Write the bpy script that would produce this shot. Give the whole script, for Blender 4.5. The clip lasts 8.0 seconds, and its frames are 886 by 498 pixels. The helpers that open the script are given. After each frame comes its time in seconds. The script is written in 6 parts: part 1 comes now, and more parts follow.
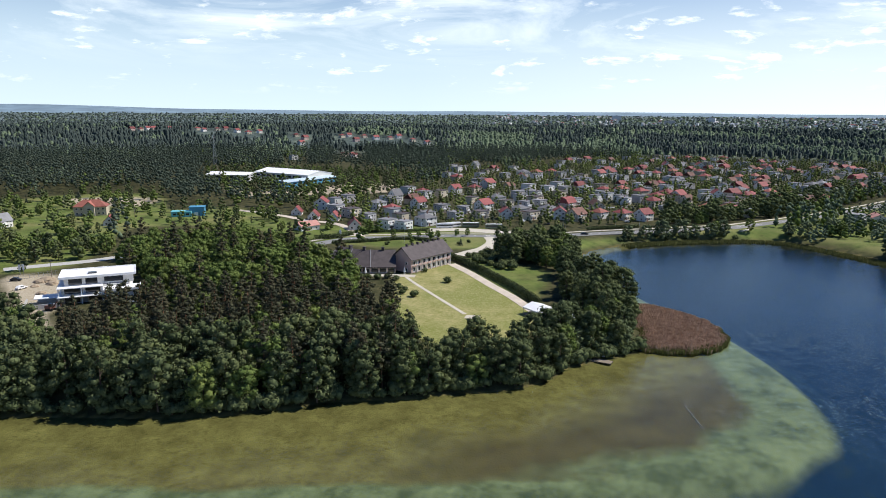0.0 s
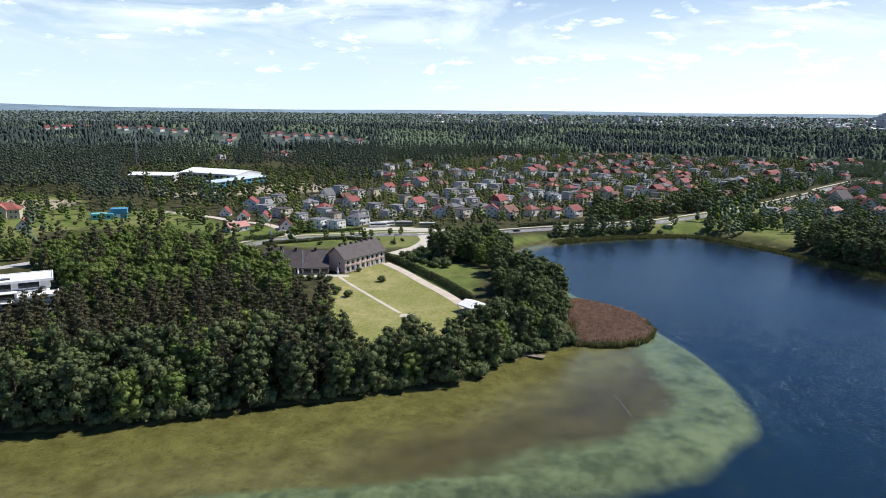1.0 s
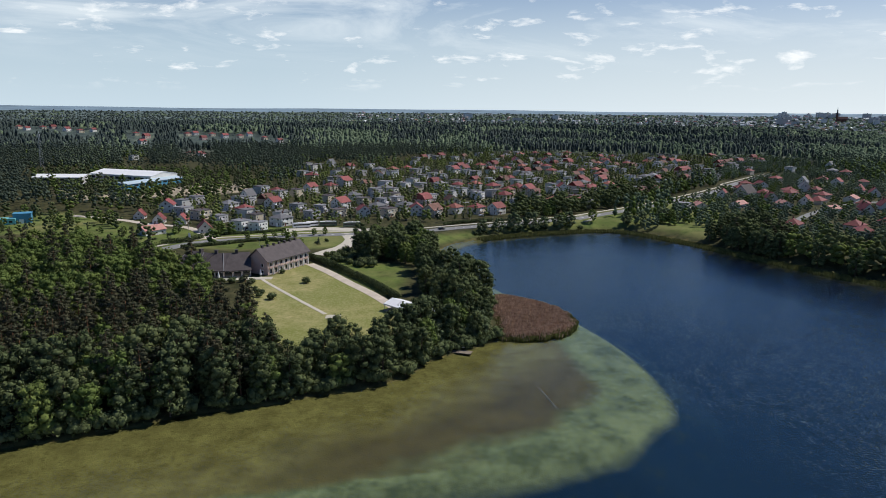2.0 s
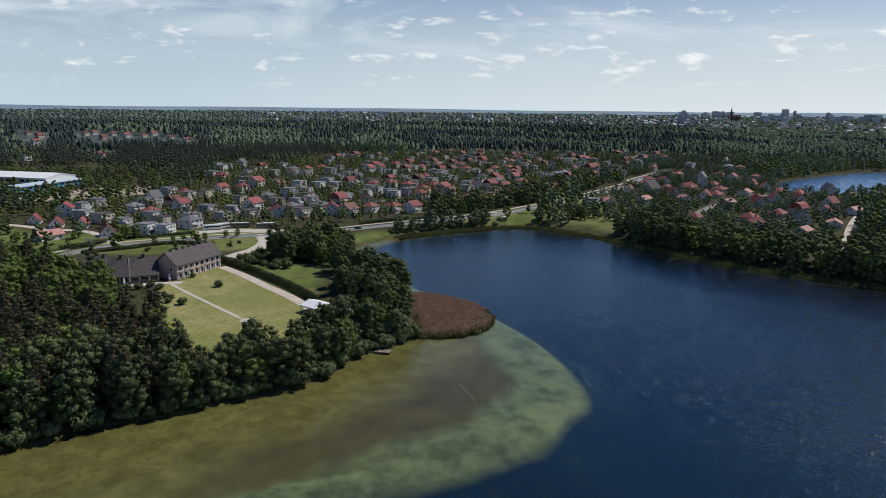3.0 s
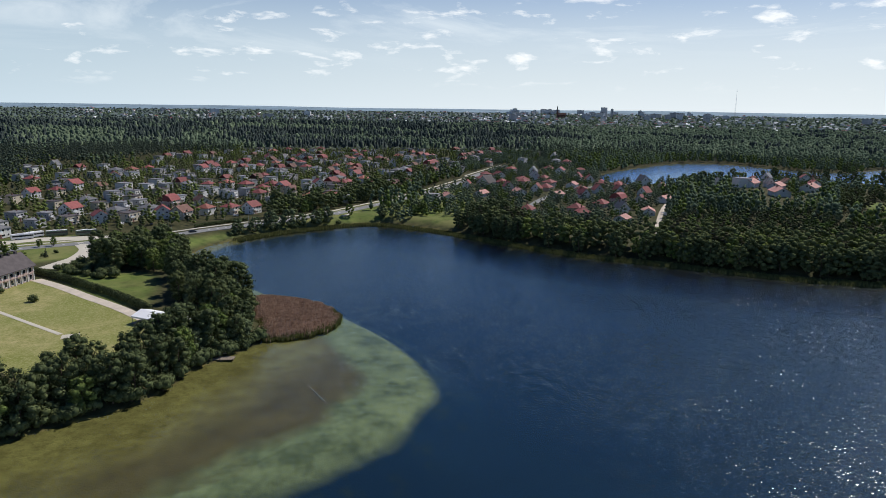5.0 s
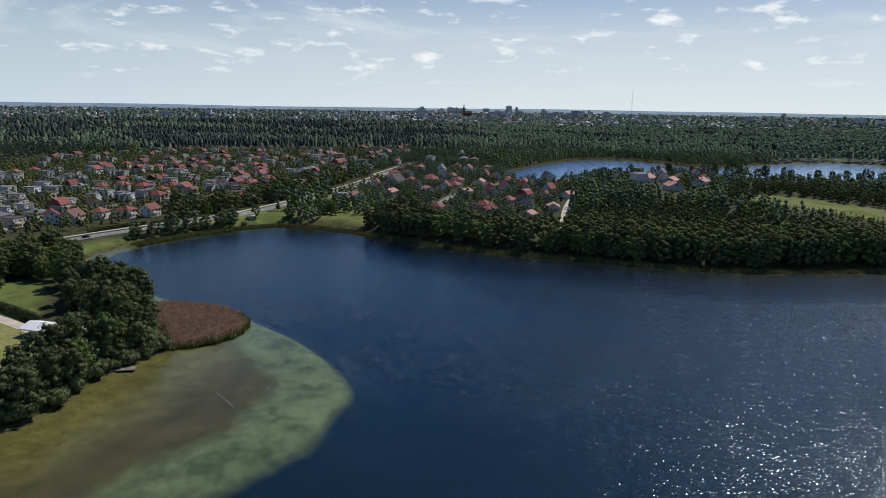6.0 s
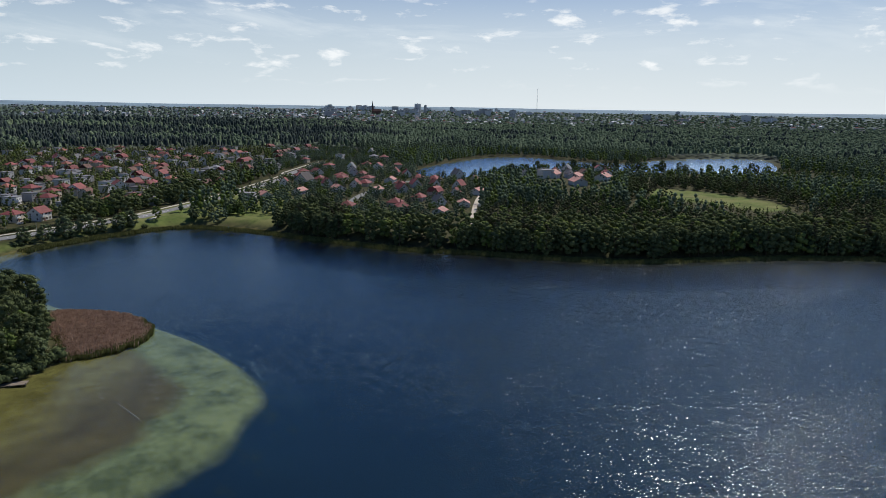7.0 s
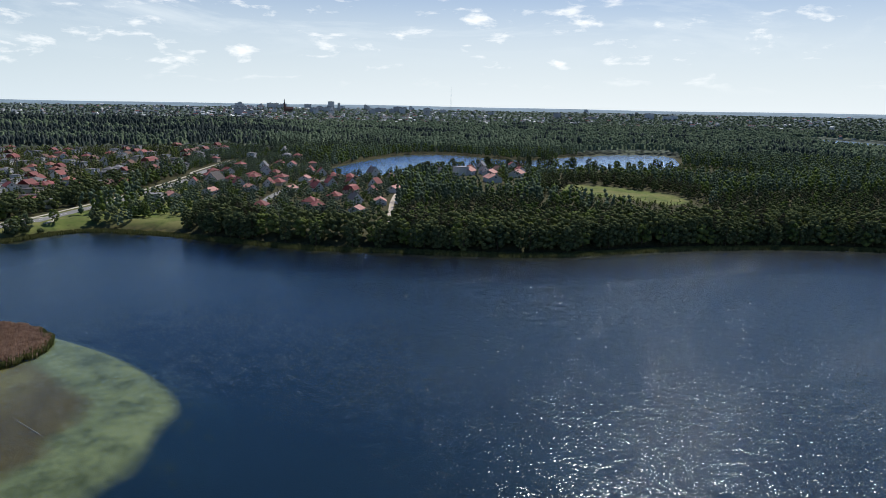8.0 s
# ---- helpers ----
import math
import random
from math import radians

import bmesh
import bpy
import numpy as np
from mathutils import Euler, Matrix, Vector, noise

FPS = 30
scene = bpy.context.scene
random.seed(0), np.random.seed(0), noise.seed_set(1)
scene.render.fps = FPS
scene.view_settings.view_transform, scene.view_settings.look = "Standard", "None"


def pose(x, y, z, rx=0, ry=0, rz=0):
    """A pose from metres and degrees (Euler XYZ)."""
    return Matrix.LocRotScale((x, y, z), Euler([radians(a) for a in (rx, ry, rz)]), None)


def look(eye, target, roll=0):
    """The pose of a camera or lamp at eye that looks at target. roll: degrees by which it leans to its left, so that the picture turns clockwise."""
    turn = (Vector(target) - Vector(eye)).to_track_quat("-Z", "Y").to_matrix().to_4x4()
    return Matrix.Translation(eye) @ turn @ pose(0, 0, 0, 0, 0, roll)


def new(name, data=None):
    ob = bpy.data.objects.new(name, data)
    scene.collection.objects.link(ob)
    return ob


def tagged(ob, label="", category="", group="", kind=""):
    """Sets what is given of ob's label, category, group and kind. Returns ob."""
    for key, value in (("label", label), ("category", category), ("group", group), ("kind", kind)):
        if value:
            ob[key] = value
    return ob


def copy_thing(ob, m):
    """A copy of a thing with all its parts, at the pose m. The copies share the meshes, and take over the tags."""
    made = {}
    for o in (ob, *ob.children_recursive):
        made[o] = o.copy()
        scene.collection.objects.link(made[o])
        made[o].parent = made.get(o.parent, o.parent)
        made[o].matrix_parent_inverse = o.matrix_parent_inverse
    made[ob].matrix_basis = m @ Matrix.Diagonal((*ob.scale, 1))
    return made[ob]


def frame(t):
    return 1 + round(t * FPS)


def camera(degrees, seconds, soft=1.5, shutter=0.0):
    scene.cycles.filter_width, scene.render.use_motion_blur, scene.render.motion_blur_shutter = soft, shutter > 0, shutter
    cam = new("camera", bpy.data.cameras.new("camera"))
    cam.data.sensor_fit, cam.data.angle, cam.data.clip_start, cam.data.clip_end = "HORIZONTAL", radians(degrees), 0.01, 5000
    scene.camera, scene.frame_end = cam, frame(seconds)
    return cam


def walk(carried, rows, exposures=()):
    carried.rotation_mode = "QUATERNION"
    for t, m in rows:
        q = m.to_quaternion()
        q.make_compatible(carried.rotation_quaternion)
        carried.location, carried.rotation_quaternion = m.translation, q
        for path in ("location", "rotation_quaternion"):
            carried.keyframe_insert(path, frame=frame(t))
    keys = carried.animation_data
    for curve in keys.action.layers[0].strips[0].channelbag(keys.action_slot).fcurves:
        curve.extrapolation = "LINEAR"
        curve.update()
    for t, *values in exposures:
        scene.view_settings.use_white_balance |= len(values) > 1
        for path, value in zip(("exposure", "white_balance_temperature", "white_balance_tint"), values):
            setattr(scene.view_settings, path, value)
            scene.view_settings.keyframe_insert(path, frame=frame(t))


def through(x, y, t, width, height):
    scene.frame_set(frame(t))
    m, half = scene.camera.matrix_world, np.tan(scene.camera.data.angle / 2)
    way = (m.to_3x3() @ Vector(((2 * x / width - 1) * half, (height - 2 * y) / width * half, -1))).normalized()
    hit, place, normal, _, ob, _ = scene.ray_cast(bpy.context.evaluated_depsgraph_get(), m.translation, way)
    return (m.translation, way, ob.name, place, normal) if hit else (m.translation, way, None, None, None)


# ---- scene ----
cam = camera(65.5, 8.0, soft=0.9)
# seconds, x, y, z, heading, pitch, lean of a drone that hovers and pans to its right
ROWS = [
    (0.0, 0.0, 0.0, 75.0, 0.0, -11.35, 0.43),
    (0.5, 0.11, 0.0, 74.99, 2.77, -11.38, 0.48),
    (1.0, 0.21, 0.0, 74.98, 5.58, -11.42, 0.52),
    (2.5, 0.39, -0.34, 74.98, 15.36, -11.49, 0.56),
    (3.0, 0.41, -0.54, 75.0, 18.88, -11.52, 0.62),
    (3.5, 0.43, -0.75, 75.01, 22.02, -11.53, 0.68),
    (4.0, 0.42, -0.97, 75.03, 25.38, -11.55, 0.74),
    (4.5, 0.41, -1.18, 75.03, 28.59, -11.56, 0.78),
    (6.0, 0.31, -1.71, 74.97, 39.55, -11.6, 0.82),
    (6.5, 0.26, -1.8, 74.92, 43.46, -11.62, 0.89),
    (7.0, 0.2, -1.85, 74.84, 46.99, -11.66, 0.92),
    (7.5, 0.14, -1.83, 74.73, 50.72, -11.67, 0.93),
    (8.0, 0.07, -1.73, 74.59, 53.99, -11.71, 1.03),
]


def gaze(x, y, z, heading, pitch, lean):
    a, p = radians(heading), radians(pitch)
    way = Vector((math.sin(a) * math.cos(p), math.cos(a) * math.cos(p), math.sin(p)))
    return look((x, y, z), Vector((x, y, z)) + way * 100, lean)


EXPOSURES = [(0.0, 0.08), (0.5, 0.2), (1.0, 0.15), (2.5, -0.52), (3.5, -0.52), (4.5, -0.3), (6.0, -0.52), (7.0, -0.48), (8.0, -0.32)]
walk(cam, [(t, gaze(*row)) for t, *row in ROWS], EXPOSURES)

# ---- sky and sun ----
SUN_AZIMUTH, SUN_HEIGHT = 76.0, 50.0
world = bpy.data.worlds.new("sky")
scene.world = world
world.use_nodes = True
wn, wl = world.node_tree.nodes, world.node_tree.links
wn.clear()


def node(tree, kind, **values):
    n = tree.nodes.new(kind)
    for key, v in values.items():
        if key.startswith("i_"):
            n.inputs[key[2:].replace("_", " ")].default_value = v
        else:
            setattr(n, key, v)
    return n


wt = world.node_tree
sky = node(wt, "ShaderNodeTexSky", sky_type="NISHITA", sun_disc=False, sun_elevation=radians(SUN_HEIGHT),
           sun_rotation=radians(SUN_AZIMUTH), altitude=100, air_density=1.3, dust_density=0.4, ozone_density=2.0)
coord = node(wt, "ShaderNodeTexCoord")
split = node(wt, "ShaderNodeSeparateXYZ")
wl.new(coord.outputs["Generated"], split.inputs[0])


def calc(tree, op, a, b=None, clamp=False):
    n = node(tree, "ShaderNodeMath", operation=op, use_clamp=clamp)
    for k, v in enumerate((a, b)):
        if v is None:
            continue
        if isinstance(v, (int, float)):
            n.inputs[k].default_value = v
        else:
            tree.links.new(v, n.inputs[k])
    return n.outputs[0]


def ramp(tree, value, *stops):
    n = node(tree, "ShaderNodeValToRGB")
    e = n.color_ramp.elements
    while len(e) < len(stops):
        e.new(0.5)
    for k, (at, c) in enumerate(stops):
        e[k].position = at
        e[k].color = (*c, 1) if isinstance(c, tuple) else (c, c, c, 1)
    tree.links.new(value, n.inputs[0])
    return n.outputs[0]


# clouds: small flattened puffs low over the horizon and thin veils above them
puff_map = node(wt, "ShaderNodeMapping")
puff_map.inputs["Scale"].default_value = (1, 1, 3.4)
wl.new(coord.outputs["Generated"], puff_map.inputs[0])
puffs = node(wt, "ShaderNodeTexNoise", i_Scale=15.0, i_Detail=7.0, i_Roughness=0.6, i_Distortion=0.25)
wl.new(puff_map.outputs[0], puffs.inputs["Vector"])
veil_map = node(wt, "ShaderNodeMapping")
veil_map.inputs["Scale"].default_value = (1, 1, 4.5)
veil_map.inputs["Rotation"].default_value = (0.05, 0.1, 0.0)
wl.new(coord.outputs["Generated"], veil_map.inputs[0])
veil = node(wt, "ShaderNodeTexNoise", i_Scale=2.6, i_Detail=7.0, i_Roughness=0.62, i_Distortion=0.9)
wl.new(veil_map.outputs[0], veil.inputs["Vector"])
puff = ramp(wt, puffs.outputs[0], (0.575, 0.0), (0.70, 0.85))
low = ramp(wt, split.outputs[2], (0.022, 0.0), (0.05, 1.0), (0.12, 1.0), (0.20, 0.0))
thin = calc(wt, "MULTIPLY", ramp(wt, veil.outputs[0], (0.46, 0.0), (0.68, 0.75)), ramp(wt, split.outputs[2], (0.05, 0.0), (0.11, 1.0), (0.2, 1.0), (0.34, 0.0)))
haze = ramp(wt, split.outputs[2], (0.0, 0.97), (0.09, 0.72), (0.16, 0.36), (0.24, 0.0))
tint = node(wt, "ShaderNodeMix", data_type="RGBA", blend_type="MULTIPLY")
tint.inputs[0].default_value = 1.0
tint.inputs[7].default_value = (0.20, 0.45, 0.86, 1)
wl.new(sky.outputs[0], tint.inputs[6])


def overlay(below, cover, colour):
    m = node(wt, "ShaderNodeMix", data_type="RGBA")
    wl.new(cover, m.inputs[0])
    wl.new(below, m.inputs[6])
    m.inputs[7].default_value = (*colour, 1)
    return m.outputs[2]


sunward = calc(wt, "ADD", calc(wt, "MULTIPLY", split.outputs[0], math.sin(radians(SUN_AZIMUTH))), calc(wt, "MULTIPLY", split.outputs[1], math.cos(radians(SUN_AZIMUTH))))
low_air = node(wt, "ShaderNodeMix", data_type="RGBA")
wl.new(ramp(wt, sunward, (0.2, 0.0), (0.97, 1.0)), low_air.inputs[0])
low_air.inputs[6].default_value = (7.9, 9.6, 10.8, 1)
low_air.inputs[7].default_value = (10.8, 11.7, 12.2, 1)
hazy = node(wt, "ShaderNodeMix", data_type="RGBA")
wl.new(haze, hazy.inputs[0])
wl.new(tint.outputs[2], hazy.inputs[6])
wl.new(low_air.outputs[2], hazy.inputs[7])
air = hazy.outputs[2]
air = overlay(air, thin, (11.0, 12.0, 12.6))
air = overlay(air, calc(wt, "MULTIPLY", puff, low), (13.4, 13.8, 14.0))
back = node(wt, "ShaderNodeBackground", i_Strength=0.1)
wl.new(air, back.inputs[0])
wl.new(back.outputs[0], node(wt, "ShaderNodeOutputWorld").inputs[0])

sun = new("sun", bpy.data.lights.new("sun", "SUN"))
sun.data.energy, sun.data.angle, sun.data.color = 5.4, radians(0.53), (1.0, 0.95, 0.87)
a, h = radians(SUN_AZIMUTH), radians(SUN_HEIGHT)
sun.matrix_world = look((math.sin(a) * math.cos(h) * 500, math.cos(a) * math.cos(h) * 500, math.sin(h) * 500), (0, 0, 0))

# ---- materials ----


def material(name, rough=0.8, metal=0.0, spec=0.3):
    m = bpy.data.materials.new(name)
    m.use_nodes = True
    t = m.node_tree
    b = t.nodes["Principled BSDF"]
    b.inputs["Roughness"].default_value, b.inputs["Metallic"].default_value = rough, metal
    b.inputs["Specular IOR Level"].default_value = spec
    return m, t, b


def noise_of(t, scale, detail=4.0, rough=0.6, stretch=(1, 1, 1), object_space=False):
    c = node(t, "ShaderNodeTexCoord") if object_space else node(t, "ShaderNodeNewGeometry")
    mp = node(t, "ShaderNodeMapping")
    mp.inputs["Scale"].default_value = stretch
    t.links.new(c.outputs["Object" if object_space else "Position"], mp.inputs[0])
    n = node(t, "ShaderNodeTexNoise", i_Scale=scale, i_Detail=detail, i_Roughness=rough)
    t.links.new(mp.outputs[0], n.inputs["Vector"])
    return n.outputs[0]


def blend(t, fac, a, b, how="MIX"):
    n = node(t, "ShaderNodeMix", data_type="RGBA", blend_type=how)
    for k, v in ((0, fac), (6, a), (7, b)):
        if isinstance(v, tuple):
            n.inputs[k].default_value = (*v, 1)
        elif isinstance(v, (int, float)):
            n.inputs[k].default_value = v
        else:
            t.links.new(v, n.inputs[k])
    return n.outputs[2]


def bump(t, b, height, strength=0.3, distance=0.1):
    n = node(t, "ShaderNodeBump", i_Strength=strength, i_Distance=distance)
    t.links.new(height, n.inputs["Height"])
    t.links.new(n.outputs[0], b.inputs["Normal"])
    return n


def plain(name, colour, rough=0.8, vary=0.25, scale=1.2, fine=9.0, metal=0.0, spec=0.3, per_object=0.0, relief=0.2):
    """A surface of one colour with stains and grain at two scales; per_object shifts it from thing to thing."""
    m, t, b = material(name, rough, metal, spec)
    lo, hi = tuple(v * (1 - vary) for v in colour), tuple(min(1, v * (1 + vary)) for v in colour)
    n1, n2 = noise_of(t, scale), noise_of(t, fine, 3)
    c = blend(t, ramp(t, n1, (0.3, 0.0), (0.7, 1.0)), lo, hi)
    c = blend(t, 0.35, c, blend(t, n2, lo, hi))
    if per_object:
        info = node(t, "ShaderNodeObjectInfo")
        c = blend(t, 1.0, c, ramp(t, info.outputs["Random"], (0.0, 1 - per_object), (1.0, 1.0)), "MULTIPLY")
    t.links.new(c, b.inputs["Base Color"])
    bump(t, b, n2, relief, 0.05)
    return m


def leafy(name, dark, light, through=0.14, per_object=0.45, warm=(0.09, 0.12, 0.02), patch=0.45):
    """Leaves: two greens mixed by clump and by leaf, shifted from tree to tree, with light coming through."""
    m = bpy.data.materials.new(name)
    m.use_nodes = True
    t = m.node_tree
    t.nodes.clear()
    n1 = noise_of(t, patch, 4)
    geo = node(t, "ShaderNodeNewGeometry")
    c = blend(t, ramp(t, n1, (0.35, 0.0), (0.65, 1.0)), dark, light)
    c = blend(t, 0.3, c, blend(t, geo.outputs["Random Per Island"], dark, light))
    info = node(t, "ShaderNodeObjectInfo")
    c = blend(t, ramp(t, info.outputs["Random"], (0.55, 0.0), (1.0, per_object)), c, warm)
    d = node(t, "ShaderNodeBsdfDiffuse")
    tr = node(t, "ShaderNodeBsdfTranslucent")
    t.links.new(c, d.inputs[0])
    t.links.new(c, tr.inputs[0])
    s = node(t, "ShaderNodeMixShader", i_Fac=through)
    t.links.new(d.outputs[0], s.inputs[1])
    t.links.new(tr.outputs[0], s.inputs[2])
    t.links.new(s.outputs[0], node(t, "ShaderNodeOutputMaterial").inputs[0])
    return m


LEAF_ALDER = leafy("alder_leaves", (0.036, 0.052, 0.024), (0.145, 0.172, 0.08), warm=(0.16, 0.178, 0.07))
LEAF_LIGHT = leafy("light_leaves", (0.065, 0.10, 0.03), (0.17, 0.22, 0.065), warm=(0.19, 0.215, 0.065))
LEAF_PINE = leafy("pine_needles", (0.044, 0.050, 0.032), (0.11, 0.11, 0.065), 0.15, 0.45, (0.10, 0.085, 0.05))
LEAF_SPRUCE = leafy("spruce_needles", (0.042, 0.060, 0.046), (0.105, 0.13, 0.095), 0.15, 0.3, (0.06, 0.075, 0.045))
LEAF_WILLOW = leafy("willow_leaves", (0.075, 0.10, 0.05), (0.16, 0.19, 0.10), warm=(0.16, 0.19, 0.10))
# far foliage: greens made bluer and paler, with haze painted into them
LEAF_FAR_CONIFER = leafy("haze_tinted_conifers", (0.036, 0.051, 0.048), (0.082, 0.102, 0.092), 0.15, 0.0, patch=0.014)
LEAF_FAR_BROAD = leafy("haze_tinted_broadleaves", (0.085, 0.12, 0.08), (0.19, 0.24, 0.15), 0.2, 0.0, patch=0.02)
BARK = plain("bark", (0.10, 0.075, 0.055), 0.95, 0.4, 1.0, 8.0)
BARK_PINE = plain("pine_bark", (0.20, 0.105, 0.06), 0.95, 0.4, 0.8, 8.0)

# ground: zones carried as attributes of the sheet
GROUND, t, b = material("ground_cover", 0.95, 0, 0.1)


def attribute(t, name):
    return node(t, "ShaderNodeAttribute", attribute_name=name).outputs["Fac"]


big, mid, fine = noise_of(t, 0.035, 5), noise_of(t, 0.22, 5), noise_of(t, 1.6, 4)
grass = blend(t, ramp(t, mid, (0.35, 0.0), (0.65, 1.0)), (0.085, 0.12, 0.03), (0.17, 0.205, 0.055))
grass = blend(t, ramp(t, noise_of(t, 0.11, 6, 0.7), (0.48, 0.0), (0.62, 0.75)), grass, (0.05, 0.065, 0.02))
grass = blend(t, ramp(t, big, (0.45, 0.0), (0.62, 0.7)), grass, (0.21, 0.20, 0.08))
lawn = blend(t, ramp(t, noise_of(t, 0.09, 6, 0.7), (0.38, 0.0), (0.62, 1.0)), (0.20, 0.205, 0.06), (0.37, 0.325, 0.15))
lawn = blend(t, ramp(t, noise_of(t, 0.03, 3), (0.45, 0.0), (0.58, 0.7)), lawn, (0.16, 0.19, 0.045))
lawn = blend(t, ramp(t, noise_of(t, 0.5, 6, 0.75), (0.42, 0.0), (0.62, 0.8)), lawn, (0.17, 0.18, 0.05))
lawn = blend(t, ramp(t, fine, (0.45, 0.0), (0.75, 0.6)), lawn, (0.42, 0.365, 0.20))
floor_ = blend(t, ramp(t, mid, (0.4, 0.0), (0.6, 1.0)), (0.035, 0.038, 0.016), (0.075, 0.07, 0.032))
dirt = blend(t, ramp(t, fine, (0.35, 0.0), (0.65, 1.0)), (0.30, 0.25, 0.17), (0.46, 0.40, 0.30))
sand = blend(t, ramp(t, noise_of(t, 0.13, 6, 0.7), (0.35, 0.0), (0.68, 1.0)), (0.115, 0.096, 0.032), (0.225, 0.192, 0.068))
sand = blend(t, ramp(t, noise_of(t, 0.6, 5, 0.7), (0.52, 0.0), (0.66, 0.55)), sand, (0.07, 0.06, 0.018))
silt = blend(t, ramp(t, noise_of(t, 0.06, 6, 0.7), (0.38, 0.0), (0.62, 1.0)), (0.072, 0.054, 0.014), (0.118, 0.092, 0.030))
pale = blend(t, ramp(t, noise_of(t, 0.085, 7, 0.72), (0.40, 0.0), (0.60, 1.0)), (0.095, 0.112, 0.052), (0.215, 0.24, 0.125))
# light lost and scattered blue in deep water, painted as bed colour
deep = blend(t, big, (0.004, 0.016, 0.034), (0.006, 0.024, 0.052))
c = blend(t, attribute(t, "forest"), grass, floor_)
# far treetops as mottled ground, their greens blued to carry distant haze
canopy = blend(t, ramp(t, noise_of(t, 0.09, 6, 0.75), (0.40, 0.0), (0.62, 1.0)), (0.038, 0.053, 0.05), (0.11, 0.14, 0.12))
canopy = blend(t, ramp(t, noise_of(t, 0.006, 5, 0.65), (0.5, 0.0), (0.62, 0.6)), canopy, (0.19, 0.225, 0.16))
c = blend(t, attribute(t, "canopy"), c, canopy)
# built-up land and fields far off, with grey-blue haze mixed into the colour
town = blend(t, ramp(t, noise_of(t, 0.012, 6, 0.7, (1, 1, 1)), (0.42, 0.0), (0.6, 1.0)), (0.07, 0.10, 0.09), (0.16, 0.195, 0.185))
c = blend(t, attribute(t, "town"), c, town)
c = blend(t, attribute(t, "lawn"), c, lawn)
c = blend(t, attribute(t, "dirt"), c, dirt)
under = blend(t, ramp(t, calc(t, "ADD", attribute(t, "silt"), calc(t, "MULTIPLY", calc(t, "SUBTRACT", noise_of(t, 0.07, 5), 0.5), 0.9)), (0.05, 0.0), (0.9, 1.0)), sand, silt)
under = blend(t, ramp(t, calc(t, "ADD", attribute(t, "pale"), calc(t, "MULTIPLY", calc(t, "SUBTRACT", noise_of(t, 0.09, 6), 0.5), 0.8)), (0.3, 0.0), (0.7, 1.0)), under, pale)
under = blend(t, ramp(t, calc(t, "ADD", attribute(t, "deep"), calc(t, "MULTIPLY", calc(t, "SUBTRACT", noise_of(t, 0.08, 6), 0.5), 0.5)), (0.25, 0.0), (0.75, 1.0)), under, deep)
weed = calc(t, "MULTIPLY", ramp(t, noise_of(t, 0.16, 8, 0.75), (0.52, 0.0), (0.66, 0.5)), ramp(t, attribute(t, "pale"), (0.1, 0.0), (0.6, 1.0)))
under = blend(t, weed, under, (0.035, 0.05, 0.026))
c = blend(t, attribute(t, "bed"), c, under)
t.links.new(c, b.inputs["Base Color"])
bump(t, b, calc(t, "ADD", mid, fine), 0.5, 0.25)

# water: clear, with wind ripples of two lengths and calmer lanes
WATER = bpy.data.materials.new("lake_water")
WATER.use_nodes = True
t = WATER.node_tree
t.nodes.clear()
geo = node(t, "ShaderNodeNewGeometry")


def slopes(scale, stretch, amount, detail=2.0):
    """Random wave slopes at one wave length."""
    mp = node(t, "ShaderNodeMapping")
    mp.inputs["Scale"].default_value = stretch
    mp.inputs["Rotation"].default_value = (0, 0, radians(25))
    t.links.new(geo.outputs["Position"], mp.inputs[0])
    n = node(t, "ShaderNodeTexNoise", i_Scale=scale, i_Detail=detail, i_Roughness=0.55)
    t.links.new(mp.outputs[0], n.inputs["Vector"])
    c = node(t, "ShaderNodeVectorMath", operation="SUBTRACT")
    t.links.new(n.outputs["Color"], c.inputs[0])
    c.inputs[1].default_value = (0.5, 0.5, 0.5)
    m = node(t, "ShaderNodeVectorMath", operation="MULTIPLY")
    t.links.new(c.outputs[0], m.inputs[0])
    m.inputs[1].default_value = (amount, amount, 0)
    return m.outputs[0]


def vector_op(op, a, b):
    n = node(t, "ShaderNodeVectorMath", operation=op)
    t.links.new(a, n.inputs[0])
    if b is not None:
        t.links.new(b, n.inputs[3 if op == "SCALE" else 1])
    return n.outputs[0]


gust = ramp(t, noise_of(t, 0.011, 6, 0.62, (0.6, 1.7, 1)), (0.32, 0.7), (0.68, 1.15))
# the open water catches the wind, the bay lies calm
place = node(t, "ShaderNodeSeparateXYZ")
t.links.new(geo.outputs["Position"], place.inputs[0])
open_ness = calc(t, "SUBTRACT", calc(t, "MULTIPLY", place.outputs[0], 0.8), calc(t, "MULTIPLY", place.outputs[1], 0.6))
open_ness = calc(t, "ADD", calc(t, "MULTIPLY", calc(t, "ADD", open_ness, 90), 1 / 170), calc(t, "MULTIPLY", calc(t, "SUBTRACT", noise_of(t, 0.014, 5, 0.6), 0.5), 2.0))
wind = ramp(t, open_ness, (0.25, 0.03), (0.9, 1.0))
waves = vector_op("SCALE", vector_op("ADD", slopes(0.5, (1.0, 0.5, 1), 0.4, 1.0), slopes(2.4, (0.55, 1.0, 1), 1.3, 1.0)), wind)
calm = vector_op("SCALE", slopes(3.6, (0.6, 1.0, 1), 0.55), calc(t, "SUBTRACT", 1.15, wind))
tilt = vector_op("SCALE", vector_op("ADD", calm, waves), gust)
facet = vector_op("NORMALIZE", vector_op("ADD", tilt, geo.outputs["Normal"]), None)
fres = node(t, "ShaderNodeFresnel", i_IOR=1.3)
t.links.new(facet, fres.inputs["Normal"])
